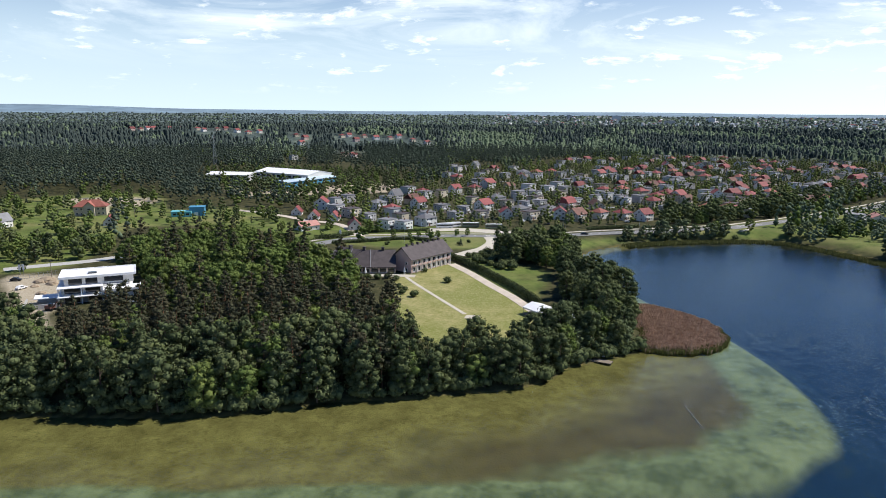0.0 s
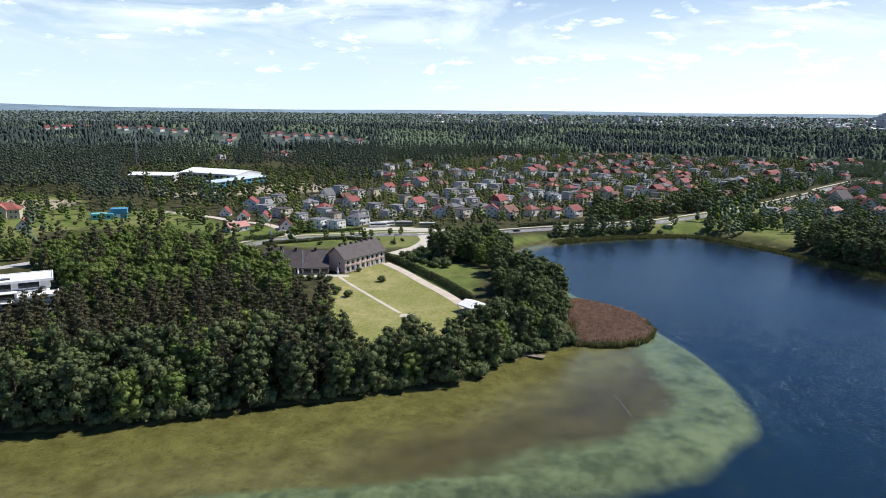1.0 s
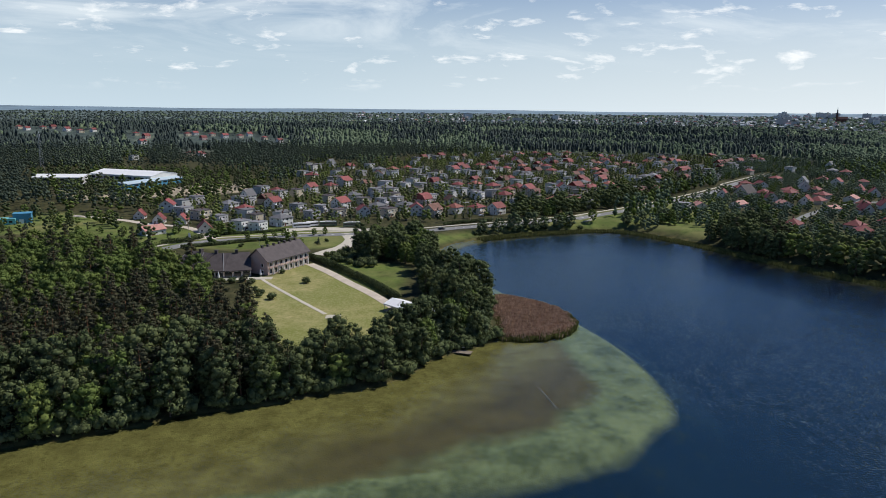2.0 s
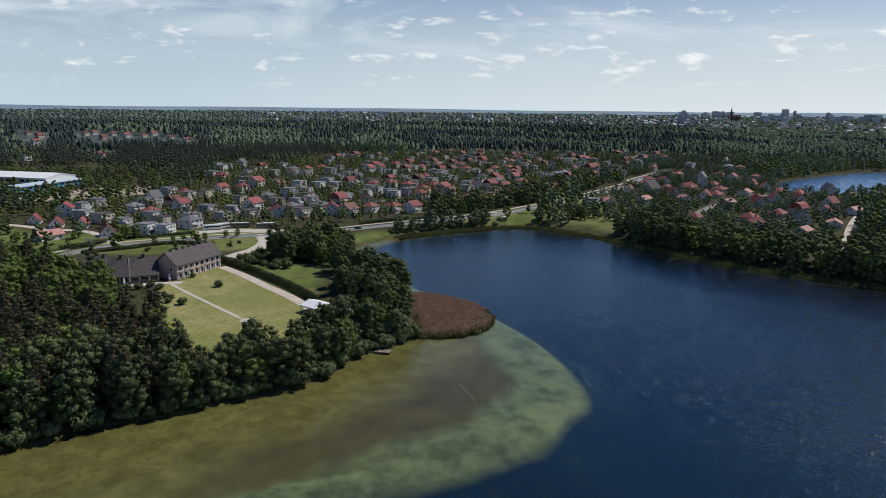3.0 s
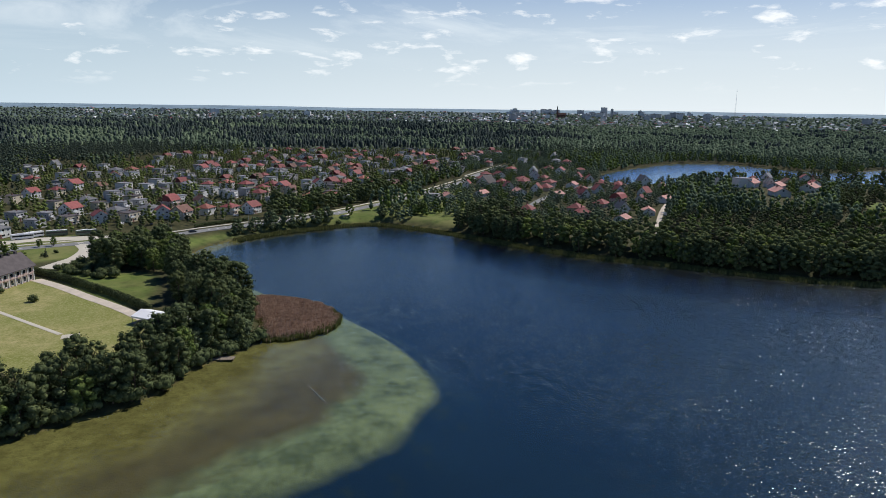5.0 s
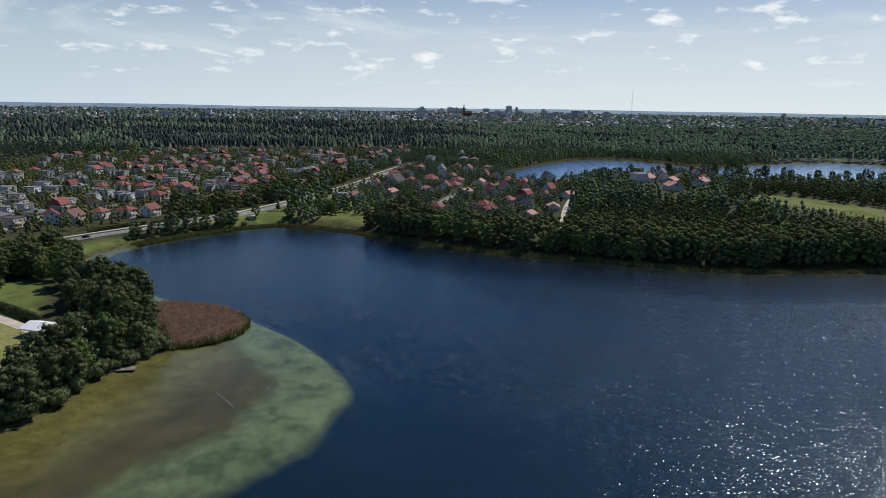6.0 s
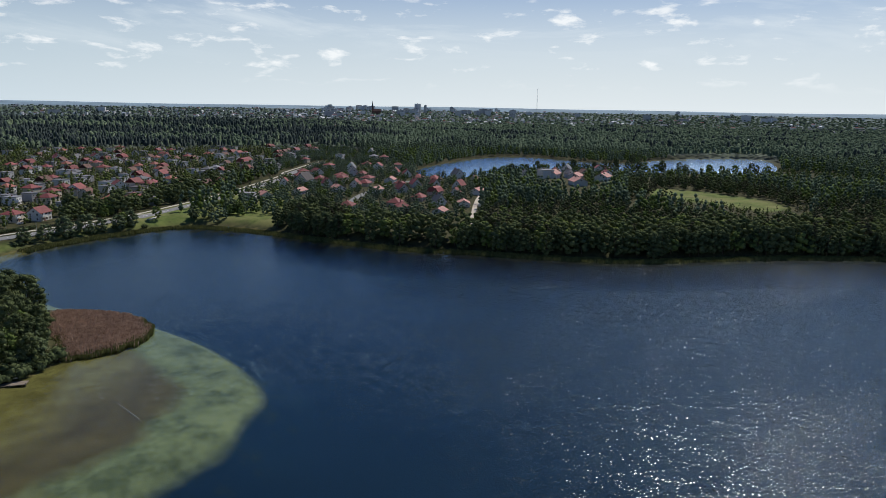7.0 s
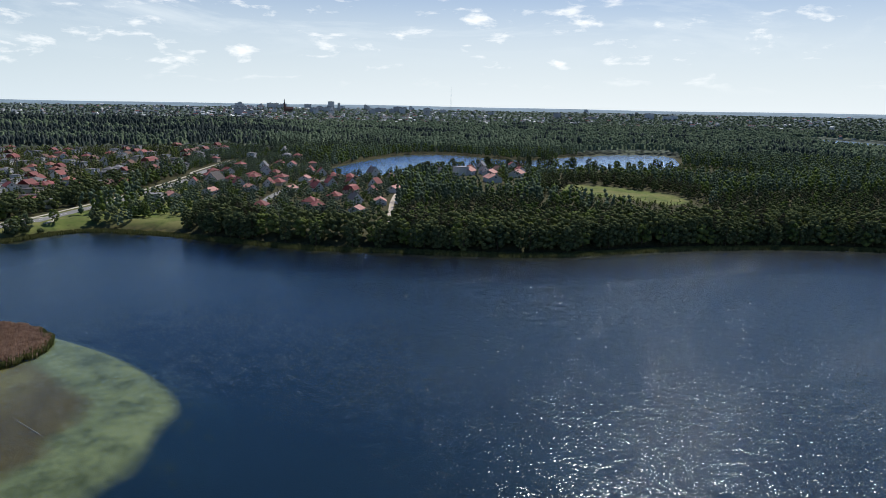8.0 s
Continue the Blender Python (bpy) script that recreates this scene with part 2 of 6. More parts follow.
clear = node(t, "ShaderNodeBsdfTransparent")
clear.inputs[0].default_value = (0.84, 0.90, 0.86, 1)
gloss = node(t, "ShaderNodeBsdfGlossy", i_Roughness=0.15)
gloss.inputs[0].default_value = (0.74, 0.87, 0.97, 1)
t.links.new(facet, gloss.inputs["Normal"])
s = node(t, "ShaderNodeMixShader")
t.links.new(fres.outputs[0], s.inputs[0])
t.links.new(clear.outputs[0], s.inputs[1])
t.links.new(gloss.outputs[0], s.inputs[2])
t.links.new(s.outputs[0], node(t, "ShaderNodeOutputMaterial").inputs[0])

# ---- ground sheet and lakes ----
rng = np.random.default_rng(7)


def smooth_line(points, steps=6, closed=True):
    """A Catmull-Rom line through a few plan points."""
    p = np.array(points, float)
    n, out = len(p), []
    for i in range(n if closed else n - 1):
        a, b, c, d = (p[(i + k) % n] if closed else p[min(max(i + k, 0), n - 1)] for k in (-1, 0, 1, 2))
        for s in np.arange(steps) / steps:
            out.append(0.5 * (2 * b + (c - a) * s + (2 * a - 5 * b + 4 * c - d) * s * s + (3 * b - a - 3 * c + d) * s**3))
    if not closed:
        out.append(p[-1])
    return np.array(out)


def inside(poly, x, y):
    r = np.zeros(np.shape(x), bool)
    for (x0, y0), (x1, y1) in zip(poly, np.roll(poly, -1, 0)):
        if y0 != y1:
            r ^= ((y0 > y) != (y1 > y)) & (x < (x1 - x0) * (y - y0) / (y1 - y0) + x0)
    return r


def edge_distance(line, x, y, closed=True):
    best = np.full(np.shape(x), 1e9)
    ends = np.roll(line, -1, 0) if closed else line[1:]
    for (x0, y0), (x1, y1) in zip(line, ends):
        dx, dy = x1 - x0, y1 - y0
        s = np.clip(((x - x0) * dx + (y - y0) * dy) / (dx * dx + dy * dy + 1e-9), 0, 1)
        best = np.minimum(best, np.hypot(x - x0 - s * dx, y - y0 - s * dy))
    return best


def signed(poly, x, y):
    """Distance to the edge, positive inside."""
    d = edge_distance(poly, x, y)
    return np.where(inside(poly, x, y), d, -d)


def step(a, b, v):
    s = np.clip((v - a) / (b - a), 0, 1)
    return s * s * (3 - 2 * s)


LAKE = smooth_line([(-420, 60), (-260, 138), (-160, 154), (-109, 159), (-70, 159), (-47, 162), (-31, 168), (-12, 171), (3, 175), (18, 178), (30, 185),
                    (37, 194), (47, 200), (62, 209), (68, 222), (72, 245), (75, 264), (68, 305), (70, 345), (78, 367), (102, 387), (139, 400), (183, 404),
                    (202, 396), (214, 376), (226, 345), (243, 284), (256, 254), (271, 230), (299, 181), (323, 154), (378, 113), (425, 64), (458, 10),
                    (520, -120), (500, -420), (100, -600), (-400, -480), (-560, -150)], 5)
SHELF = smooth_line([(-420, 20), (-260, 100), (-87, 123), (-54, 122), (-21, 125), (14, 127), (43, 129), (68, 135), (77, 143), (88, 151), (94, 160), (98, 181), (99, 200),
                     (97, 223), (93, 246), (84, 264), (72, 300), (40, 300), (0, 250), (-100, 220), (-420, 200)], 4)
FAR_LAKE = smooth_line([(544, 545), (651, 593), (767, 622), (818, 579), (805, 495), (830, 448), (910, 445), (1037, 411), (1053, 337), (836, 265), (754, 331), (698, 413), (591, 448), (509, 463), (505, 497)], 4)
THIRD_LAKE = smooth_line([(1804, 305), (1970, 231), (1722, 78), (1537, 34), (1482, 117), (1660, 225)], 3)
MEADOW = smooth_line([(571, 294), (593, 257), (589, 219), (577, 187), (551, 160), (517, 161), (522, 193), (526, 231)], 4)
LAWN = smooth_line([(-20, 290), (-12, 296), (3, 317), (32, 243), (22, 206), (-7, 205), (-17, 233)], 3)
GLADE = smooth_line([(15, 344), (32, 316), (46, 305), (37, 261), (27, 265), (14, 304)], 3)
YARD = smooth_line([(-186, 282), (-177, 290), (-161, 285), (-140, 244), (-138, 230), (-119, 203), (-123, 201), (-145, 230), (-163, 251)], 3)
SANDLOT = smooth_line([(-290, 536), (-235, 547), (-217, 509), (-240, 496), (-273, 505)], 3)
LOT = smooth_line([(-200, 631), (-155, 599), (-131, 601), (-98, 648), (-46, 662), (-47, 598), (-106, 575), (-141, 561), (-171, 570)], 3)
BEACH = smooth_line([(164, 385), (183, 380), (187, 392), (173, 395)], 3)
FIELDS = smooth_line([(-218, 307), (-331, 473), (-302, 560), (-235, 565), (-193, 482), (-159, 501), (-106, 451), (-79, 422), (26, 418), (20, 356), (-59, 365), (-117, 410), (-158, 418), (-188, 400), (-170, 309)], 3)
BAYSIDE = smooth_line([(69, 365), (79, 385), (135, 409), (201, 444), (299, 506), (362, 538), (247, 362), (224, 375), (206, 401), (158, 407), (104, 393)], 3)


def land_height(x, y):
    r = np.hypot(x, y)
    z = 4 + 0.005 * np.clip(np.minimum(r, 1200) - 350, 0, None) + 0.002 * np.clip(r - 1200, 0, None) + 0.0205 * np.clip(r - 2700, 0, None)
    az = np.degrees(np.arctan2(x, y))
    z = z + 17 * np.exp(-(((r - 1750) / 420) ** 2)) * (1 - step(36, 44, az))
    z = z + 7 * np.exp(-(((x + 330) / 420) ** 2) - ((y - 1450) / 220) ** 2)
    return z + 0.8 * step(500, 1500, r) * np.sin(x / 130.0) * np.sin(y / 170.0 + 1)


def ground_height(x, y):
    x, y = np.asarray(x, float), np.asarray(y, float)
    lake = signed(LAKE, x, y)
    other = np.maximum(signed(FAR_LAKE, x, y), signed(THIRD_LAKE, x, y))
    land = land_height(x, y)
    bank = step(0, 14, -lake)
    z = np.where(lake > 0, 0, 0.35 * np.clip(-lake, 0, 1) + (land - 0.35) * bank)
    shelf = signed(SHELF, x, y)
    fall = np.maximum(np.where(shelf > 0, 0, -shelf * 0.5), 0)
    near = np.minimum(lake * 0.06, 0.9)
    depth = np.where(lake > 0, near + np.minimum(np.minimum(fall, np.clip(lake - 7, 0, None) * 0.6), 9), 0)
    z = z - depth
    return np.where(other > -6, np.minimum(z, land - 2.5 * step(-6, 6, other)), z)


angles = np.radians(np.concatenate([np.arange(-180, -44, 4.0), np.arange(-44, 98, 0.46), np.arange(98, 180, 4.0)]))
radii = np.concatenate([[0.01], np.arange(4, 90, 6.0), np.geomspace(90, 4950, 320)])
aa, rr = np.meshgrid(angles, radii, indexing="ij")
gx, gy = (np.sin(aa) * rr).ravel(), (np.cos(aa) * rr).ravel()
gz = ground_height(gx, gy)
na, nr = aa.shape
i, j = np.meshgrid(np.arange(na), np.arange(nr - 1), indexing="ij")
i2 = (i + 1) % na
quads = np.stack([i * nr + j, i * nr + j + 1, i2 * nr + j + 1, i2 * nr + j], -1).reshape(-1, 4)


def raw_mesh(name, verts, faces, materials, smooth=False, index=None):
    """A mesh from arrays: faces is an n x 3 or n x 4 array."""
    me = bpy.data.meshes.new(name)
    verts, faces = np.asarray(verts, np.float32), np.asarray(faces, np.int32)
    k = faces.shape[1]
    me.vertices.add(len(verts))
    me.vertices.foreach_set("co", verts.ravel())
    me.loops.add(faces.size)
    me.loops.foreach_set("vertex_index", faces.ravel())
    me.polygons.add(len(faces))
    me.polygons.foreach_set("loop_start", np.arange(0, faces.size, k, dtype=np.int32))
    me.polygons.foreach_set("loop_total", np.full(len(faces), k, np.int32))
    for m in materials:
        me.materials.append(m)
    if index is not None:
        me.polygons.foreach_set("material_index", np.asarray(index, np.int32))
    me.polygons.foreach_set("use_smooth", np.full(len(faces), smooth))
    me.update(calc_edges=True)
    return me


gm = raw_mesh("ground", np.stack([gx, gy, gz], -1), quads, [GROUND], True)
lake_d, shelf_d, grr = signed(LAKE, gx, gy), signed(SHELF, gx, gy), np.hypot(gx, gy)
open_d = np.maximum.reduce([signed(k, gx, gy) for k in (FIELDS, BAYSIDE, MEADOW, GLADE)])
zones = {
    "bed": step(-0.3, 0.6, lake_d),
    "silt": step(14, 34, lake_d) * step(20, 60, gx + 40),
    "pale": np.maximum((1 - step(6, 26, shelf_d)) * (0.2 + 0.8 * step(-10, 75, gx)), 0.9 * (1 - step(1, 9, shelf_d))),
    # where the bed takes the colour that stands for water depth
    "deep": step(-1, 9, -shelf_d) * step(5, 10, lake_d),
    "lawn": step(-1.5, 1.5, signed(LAWN, gx, gy)),
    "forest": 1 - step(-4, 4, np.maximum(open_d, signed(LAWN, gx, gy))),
    # distance bands whose ground colours hold the painted haze
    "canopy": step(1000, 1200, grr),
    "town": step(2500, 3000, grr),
    "dirt": step(-2, 2, np.maximum.reduce([signed(k, gx, gy) for k in (YARD, SANDLOT, LOT, BEACH)])),
}
zones["pale"] = np.where(shelf_d < 0, 1 - step(6, 20, -shelf_d), zones["pale"])
for key, v in zones.items():
    gm.attributes.new(key, "FLOAT", "POINT").data.foreach_set("value", v.astype(np.float32))
ground = tagged(new("ground", gm), "grassy lakeside land with sandy and weedy lake bed", "ground", kind="structure")


def water_sheet(name, poly, z, label):
    bm = bmesh.new()
    f = bm.faces.new([bm.verts.new((x, y, z)) for x, y in poly])
    if f.normal.z < 0:
        bmesh.ops.reverse_faces(bm, faces=[f])
    bmesh.ops.triangulate(bm, faces=bm.faces[:])
    me = bpy.data.meshes.new(name)
    bm.to_mesh(me)
    bm.free()
    me.materials.append(WATER)
    return tagged(new(name, me), label, "lake", kind="structure")


water_sheet("water", np.array([(-700, -800), (700, -800), (700, 410), (-700, 410)]), 0.0, "deep blue rippled lake water with pale shallows")
zl = float(land_height(*FAR_LAKE.mean(0)))
water_sheet("water", FAR_LAKE, zl - 1.2, "pale blue far lake between trees")
water_sheet("water", THIRD_LAKE, float(land_height(*THIRD_LAKE.mean(0))) - 1.0, "strip of distant lake water")


def distant_hills():
    """Low hills that close the horizon, with the blue of haze put into their colour."""
    az = np.radians(np.arange(-60, 112, 0.5))
    top = 71 + 2.2 * np.sin(az * 9) + 1.3 * np.sin(az * 23 + 1) + 5.0 * (1 - step(-0.45, -0.05, az)) + 17 * (1 - step(-0.56, -0.3, az))
    v, n = [], len(az)
    for r, h in ((4250, 38 + 0 * az), (4420, 48 + 0.03 * top), (4640, 54 + 0.08 * top), (4860, top), (4930, 10 + 0 * az)):
        v.append(np.stack([np.sin(az) * r, np.cos(az) * r, h], -1))
    k = np.arange(n - 1)
    q = np.concatenate([np.stack([a * n + k, a * n + k + 1, (a + 1) * n + k + 1, (a + 1) * n + k], -1) for a in range(4)])
    # this blue is painted haze, not the hills' own green
    m = plain("haze_painted_hills", (0.17, 0.24, 0.29), 1.0, 0.42, 0.006, 0.03)
    tagged(new("backdrop", raw_mesh("backdrop", np.concatenate(v), q, [m], True)), "low hills on the horizon, coloured blue as by haze", "hills", kind="structure")


distant_hills()

# ---- trees ----
from mathutils.bvhtree import BVHTree


def tube(points, radii, sides=6):
    """A tapered limb through points, as vertices and quads."""
    points = [Vector(p) for p in points]
    v, f = [], []
    for k, (p, r) in enumerate(zip(points, radii)):
        d = (points[min(k + 1, len(points) - 1)] - points[max(k - 1, 0)]).normalized()
        u = d.orthogonal().normalized()
        w = d.cross(u)
        for s in range(sides):
            q = 2 * math.pi * s / sides
            v.append(tuple(p + (u * math.cos(q) + w * math.sin(q)) * r))
        if k:
            o = (k - 1) * sides
            f += [(o + s, o + (s + 1) % sides, o + sides + (s + 1) % sides, o + sides + s) for s in range(sides)]
    return v, f


def gather(pieces):
    v, f = [], []
    for pv, pf in pieces:
        o = len(v)
        v += pv
        f += [tuple(i + o for i in q) for q in pf]
    return v, f


def ball(level):
    """A unit ball of 8, 20 or 80 triangles, as arrays."""
    bm = bmesh.new()
    if level == 0:
        v = [bm.verts.new(p) for p in ((1, 0, 0), (0, 1, 0), (-1, 0, 0), (0, -1, 0), (0, 0, 1), (0, 0, -1))]
        for k in range(4):
            bm.faces.new((v[k], v[(k + 1) % 4], v[4]))
            bm.faces.new((v[(k + 1) % 4], v[k], v[5]))
    else:
        bmesh.ops.create_icosphere(bm, subdivisions=level, radius=1.0)
    bm.verts.index_update()
    out = np.array([v.co[:] for v in bm.verts]), np.array([[v.index for v in f.verts] for f in bm.faces])
    bm.free()
    return out


BALLS = [ball(k) for k in range(3)]


def leaves(r, blobs, count, size, up=0.25, level=None, whole=True, heart=0.8):
    """Leaf sprays over the skin of clumps (x, y, z, rx, rz) that face outwards, more or less; with a level, each clump has a lumpy heart."""
    blobs = np.array(blobs)
    weight = blobs[:, 3] * blobs[:, 3] + blobs[:, 3] * blobs[:, 4]
    pick = r.choice(len(blobs), count, p=weight / weight.sum())
    d = r.normal(size=(count, 3))
    d[:, 2] += up
    d /= np.linalg.norm(d, axis=1)[:, None]
    c = blobs[pick]
    at = c[:, :3] + d * np.stack([c[:, 3], c[:, 3], c[:, 4]], -1) * r.uniform(0.70, 1.25, (count, 1))
    n = d + r.normal(size=(count, 3)) * 0.38
    n /= np.linalg.norm(n, axis=1)[:, None]
    t1 = np.cross(n, r.normal(size=(count, 3)))
    t1 /= np.linalg.norm(t1, axis=1)[:, None]
    t2 = np.cross(n, t1)
    s = size * r.uniform(0.6, 1.35, (count, 1))
    v = np.stack([at - t1 * s, at - t2 * s * 0.6 + n * s * 0.15, at + t1 * s, at + t2 * s * 0.6 + n * s * 0.15], 1)
    if whole:
        v, f = v.reshape(-1, 3), (np.arange(count)[:, None, None] * 4 + np.array([(0, 1, 2), (0, 2, 3)])).reshape(-1, 3)
    else:
        v, f = np.stack([v[:, 0], v[:, 1], v[:, 3] + t1 * s * 0.6], 1).reshape(-1, 3), np.arange(count * 3).reshape(-1, 3)
    if level is None:
        return v, f
    bv, bf = BALLS[level]
    lump = bv[None] * (heart * r.uniform(0.7, 1.22, (len(blobs), len(bv), 1))) * blobs[:, None, [3, 3, 4]] + blobs[:, None, :3]
    hf = (bf[None] + (np.arange(len(blobs)) * len(bv))[:, None, None] + len(v)).reshape(-1, 3)
    return np.concatenate([v, lump.reshape(-1, 3)]), np.concatenate([f, hf])


def broadleaf_shape(r, height, spread, clumps, base=0.22):
    """Clumps of a rounded, uneven crown, and the limbs that carry them."""
    blobs, limbs = [], []
    top = height * 0.98
    trunk = [(0, 0, -0.6)]
    lean = r.normal(size=2) * 0.25
    for k in range(1, 5):
        trunk.append((lean[0] * k * 0.4, lean[1] * k * 0.4, height * 0.2 * k))
    limbs.append(tube(trunk, [height * w for w in (0.02, 0.016, 0.012, 0.008, 0.004)], 5))
    for k in range(clumps):
        q = k * 2.4 + r.uniform(-0.5, 0.5)
        s = (k + 0.5) / clumps
        z = height * (base + (0.93 - base) * s)
        wide = spread * math.sin(math.pi * (0.25 + 0.7 * s) ** 1.25) ** 0.6 * r.uniform(0.62, 1.0)
        size = spread * r.uniform(0.24, 0.46) * (1.0 - 0.2 * s)
        wide = max(0, wide - size * 0.5)
        x, y = wide * math.cos(q), wide * math.sin(q)
        z = min(z, top - size * 0.8)
        blobs.append((x, y, z, size, size * 0.8))
        z0 = max(height * 0.12, z - wide * 0.8 - 0.8)
        if k % 2 == 0:
            limbs.append(tube([(lean[0] * z0 / height, lean[1] * z0 / height, z0), (x * 0.5, y * 0.5, (z + z0) / 2 + 0.3), (x, y, z)],
                              [height * 0.008, height * 0.005, height * 0.002], 3))
    return blobs, gather(limbs)


def pine_shape(r, height, spread):
    """A bare reddish stem with tiers of uneven needle clumps on the upper half."""
    blobs, limbs = [], []
    lean = r.normal(size=2) * 0.3
    stem = [(0, 0, -0.6)] + [(lean[0] * s, lean[1] * s, height * s) for s in (0.3, 0.6, 0.85, 0.97)]
    limbs.append(tube(stem, [height * w for w in (0.014, 0.011, 0.009, 0.005, 0.002)], 6))
    for k in range(13):
        s = (k + 0.5) / 13
        z = height * (0.40 + 0.57 * s)
        q = k * 2.4 + r.uniform(-0.6, 0.6)
        wide = spread * (1 - s) ** 0.6 * r.uniform(0.35, 0.85)
        size = spread * r.uniform(0.32, 0.46) * (1.1 - 0.55 * s)
        x, y = wide * math.cos(q), wide * math.sin(q)
        blobs.append((x, y, z, size, size * 0.6))
        limbs.append(tube([(lean[0] * s, lean[1] * s, z - 0.6), (x, y, z)], [height * 0.005, height * 0.0015], 3))
    return blobs, gather(limbs)


def spruce_shape(r, height, spread):
    blobs, limbs = [], []
    limbs.append(tube([(0, 0, -0.5), (0, 0, height * 0.5), (0, 0, height)], [height * 0.013, height * 0.009, height * 0.002], 6))
    for k in range(16):
        s = (k + 0.3) / 16
        for j in range(max(1, int(5 * (1 - s)))):
            q = j * 6.28 / max(1, int(5 * (1 - s))) + k * 0.9
            wide = spread * (1 - s) * r.uniform(0.55, 0.8)
            blobs.append((wide * math.cos(q), wide * math.sin(q), height * (0.08 + 0.88 * s), 0.25 + spread * 0.38 * (1 - s), 0.25 + height * 0.045))
    return blobs, gather(limbs)


def bush_shape(r, height, spread):
    blobs, limbs = [], []
    for k in range(6):
        q = k * 1.05
        blobs.append((spread * 0.5 * math.cos(q), spread * 0.5 * math.sin(q), height * r.uniform(0.35, 0.6), spread * 0.5, height * 0.4))
        limbs.append(tube([(0, 0, -0.3), (spread * 0.4 * math.cos(q), spread * 0.4 * math.sin(q), height * 0.45)], [0.07, 0.02], 4))
    blobs.append((0, 0, height * 0.62, spread * 0.55, height * 0.38))
    return blobs, gather(limbs)


SHAPES = {
    "alder_tree": (lambda r: broadleaf_shape(r, 15.5, 4.9, 26, 0.12), LEAF_ALDER, BARK, "dark green alder tree with an uneven crown"),
    "maple_tree": (lambda r: broadleaf_shape(r, 12.5, 4.8, 22, 0.16), LEAF_LIGHT, BARK, "bright green rounded broadleaf tree in full leaf"),
    "pine_tree": (lambda r: pine_shape(r, 17, 3.6), LEAF_PINE, BARK_PINE, "tall dark pine tree with a reddish bare stem"),
    "spruce_tree": (lambda r: spruce_shape(r, 12, 2.8), LEAF_SPRUCE, BARK, "dark conical spruce tree"),
    "willow_tree": (lambda r: broadleaf_shape(r, 9, 4.6, 18, 0.10), LEAF_WILLOW, BARK, "grey-green willow tree with a low wide crown"),
    "bush": (lambda r: bush_shape(r, 2.6, 1.9), LEAF_ALDER, BARK, "dense rounded bush with green leaves"),
}
PROTOTYPES = {}


def prototype(kind, variant, count, size, level=1, thin=1, whole=False):
    """The crown and trunk meshes of one tree, made once for each kind, variant and fineness."""
    key = (kind, variant, count, level)
    if key not in PROTOTYPES:
        r = np.random.default_rng(sum(map(ord, kind)) + variant * 31)
        shape, leaf, bark, _ = SHAPES[kind]
        blobs, (tv, tf) = shape(r)
        if thin > 1:
            thin = max(2, round(len(blobs) / thin))
            grow = thin ** 0.3
            blobs = [(x, y, z, w * grow, h * grow) for x, y, z, w, h in blobs[thin // 2::thin]]
        v, f = leaves(r, blobs, count, size, level=level, whole=whole, heart=0.8 if thin == 1 else 0.95)
        PROTOTYPES[key] = (raw_mesh("crown", v, f, [leaf], True), raw_mesh("trunk", tv, tf, [bark], True), v, f)
    return PROTOTYPES[key]


def tree(kind, x, y, scale=1.0, fine=True, group="", label="", z=None):
    count, size = {"pine_tree": (680, 0.37), "bush": (240, 0.27), "spruce_tree": (700, 0.37)}.get(kind, (960, 0.43))
    level, thin, whole = (0 if kind == "spruce_tree" else 1), 1, False
    if fine == "near":
        count, size, whole = int(count * 1.15), size * 0.9, True
        level = 1
    elif not fine:
        count, size, level = int(count * 0.24), size * 1.6, (0 if kind == "spruce_tree" else 1)
    crown, trunk, _, _ = prototype(kind, int(rng.integers(0, 5)), count, size, level, thin, whole)
    root = new(kind)
    root.matrix_world = Matrix.LocRotScale((x, y, ground_z(x, y) if z is None else z), Euler((0, 0, rng.uniform(0, 6.28))),
                                           (scale * rng.uniform(0.92, 1.08), scale * rng.uniform(0.92, 1.08), scale))
    tagged(root, label or SHAPES[kind][3], "bush" if kind == "bush" else "tree", group)
    for name, me in (("trunk", trunk), ("crown", crown)):
        ob = new(name, me)
        ob.parent = root
    return root


SHEET = BVHTree.FromPolygons([tuple(p) for p in np.stack([gx, gy, gz], -1).tolist()], quads.tolist())


def ground_z(x, y):
    """The height of the ground sheet at a plan point."""
    return SHEET.ray_cast(Vector((x, y, 500)), Vector((0, 0, -1)))[0].z


HOUSE_SPOTS, ROAD_LINES = [], []


def scatter(poly, spacing, jitter=0.42, shore=1.5):
    """Plan points on a shaken grid inside a polygon, clear of roads and houses."""
    poly = np.array(poly, float)
    (x0, y0), (x1, y1) = poly.min(0), poly.max(0)
    X, Y = np.meshgrid(np.arange(x0, x1 + spacing, spacing), np.arange(y0, y1 + spacing, spacing * 0.87))
    X = X + (np.arange(len(X)) % 2)[:, None] * spacing / 2
    X, Y = (X + rng.uniform(-jitter, jitter, X.shape) * spacing).ravel(), (Y + rng.uniform(-jitter, jitter, Y.shape) * spacing).ravel()
    ok = inside(poly, X, Y) & (signed(LAKE, X, Y) < -shore) & (signed(FAR_LAKE, X, Y) < -4)
    for line, wide in ROAD_LINES:
        ok &= edge_distance(line, X, Y, False) > wide
    for hx, hy, wide in HOUSE_SPOTS:
        ok &= np.hypot(X - hx, Y - hy) > wide
    return list(zip(X[ok], Y[ok]))


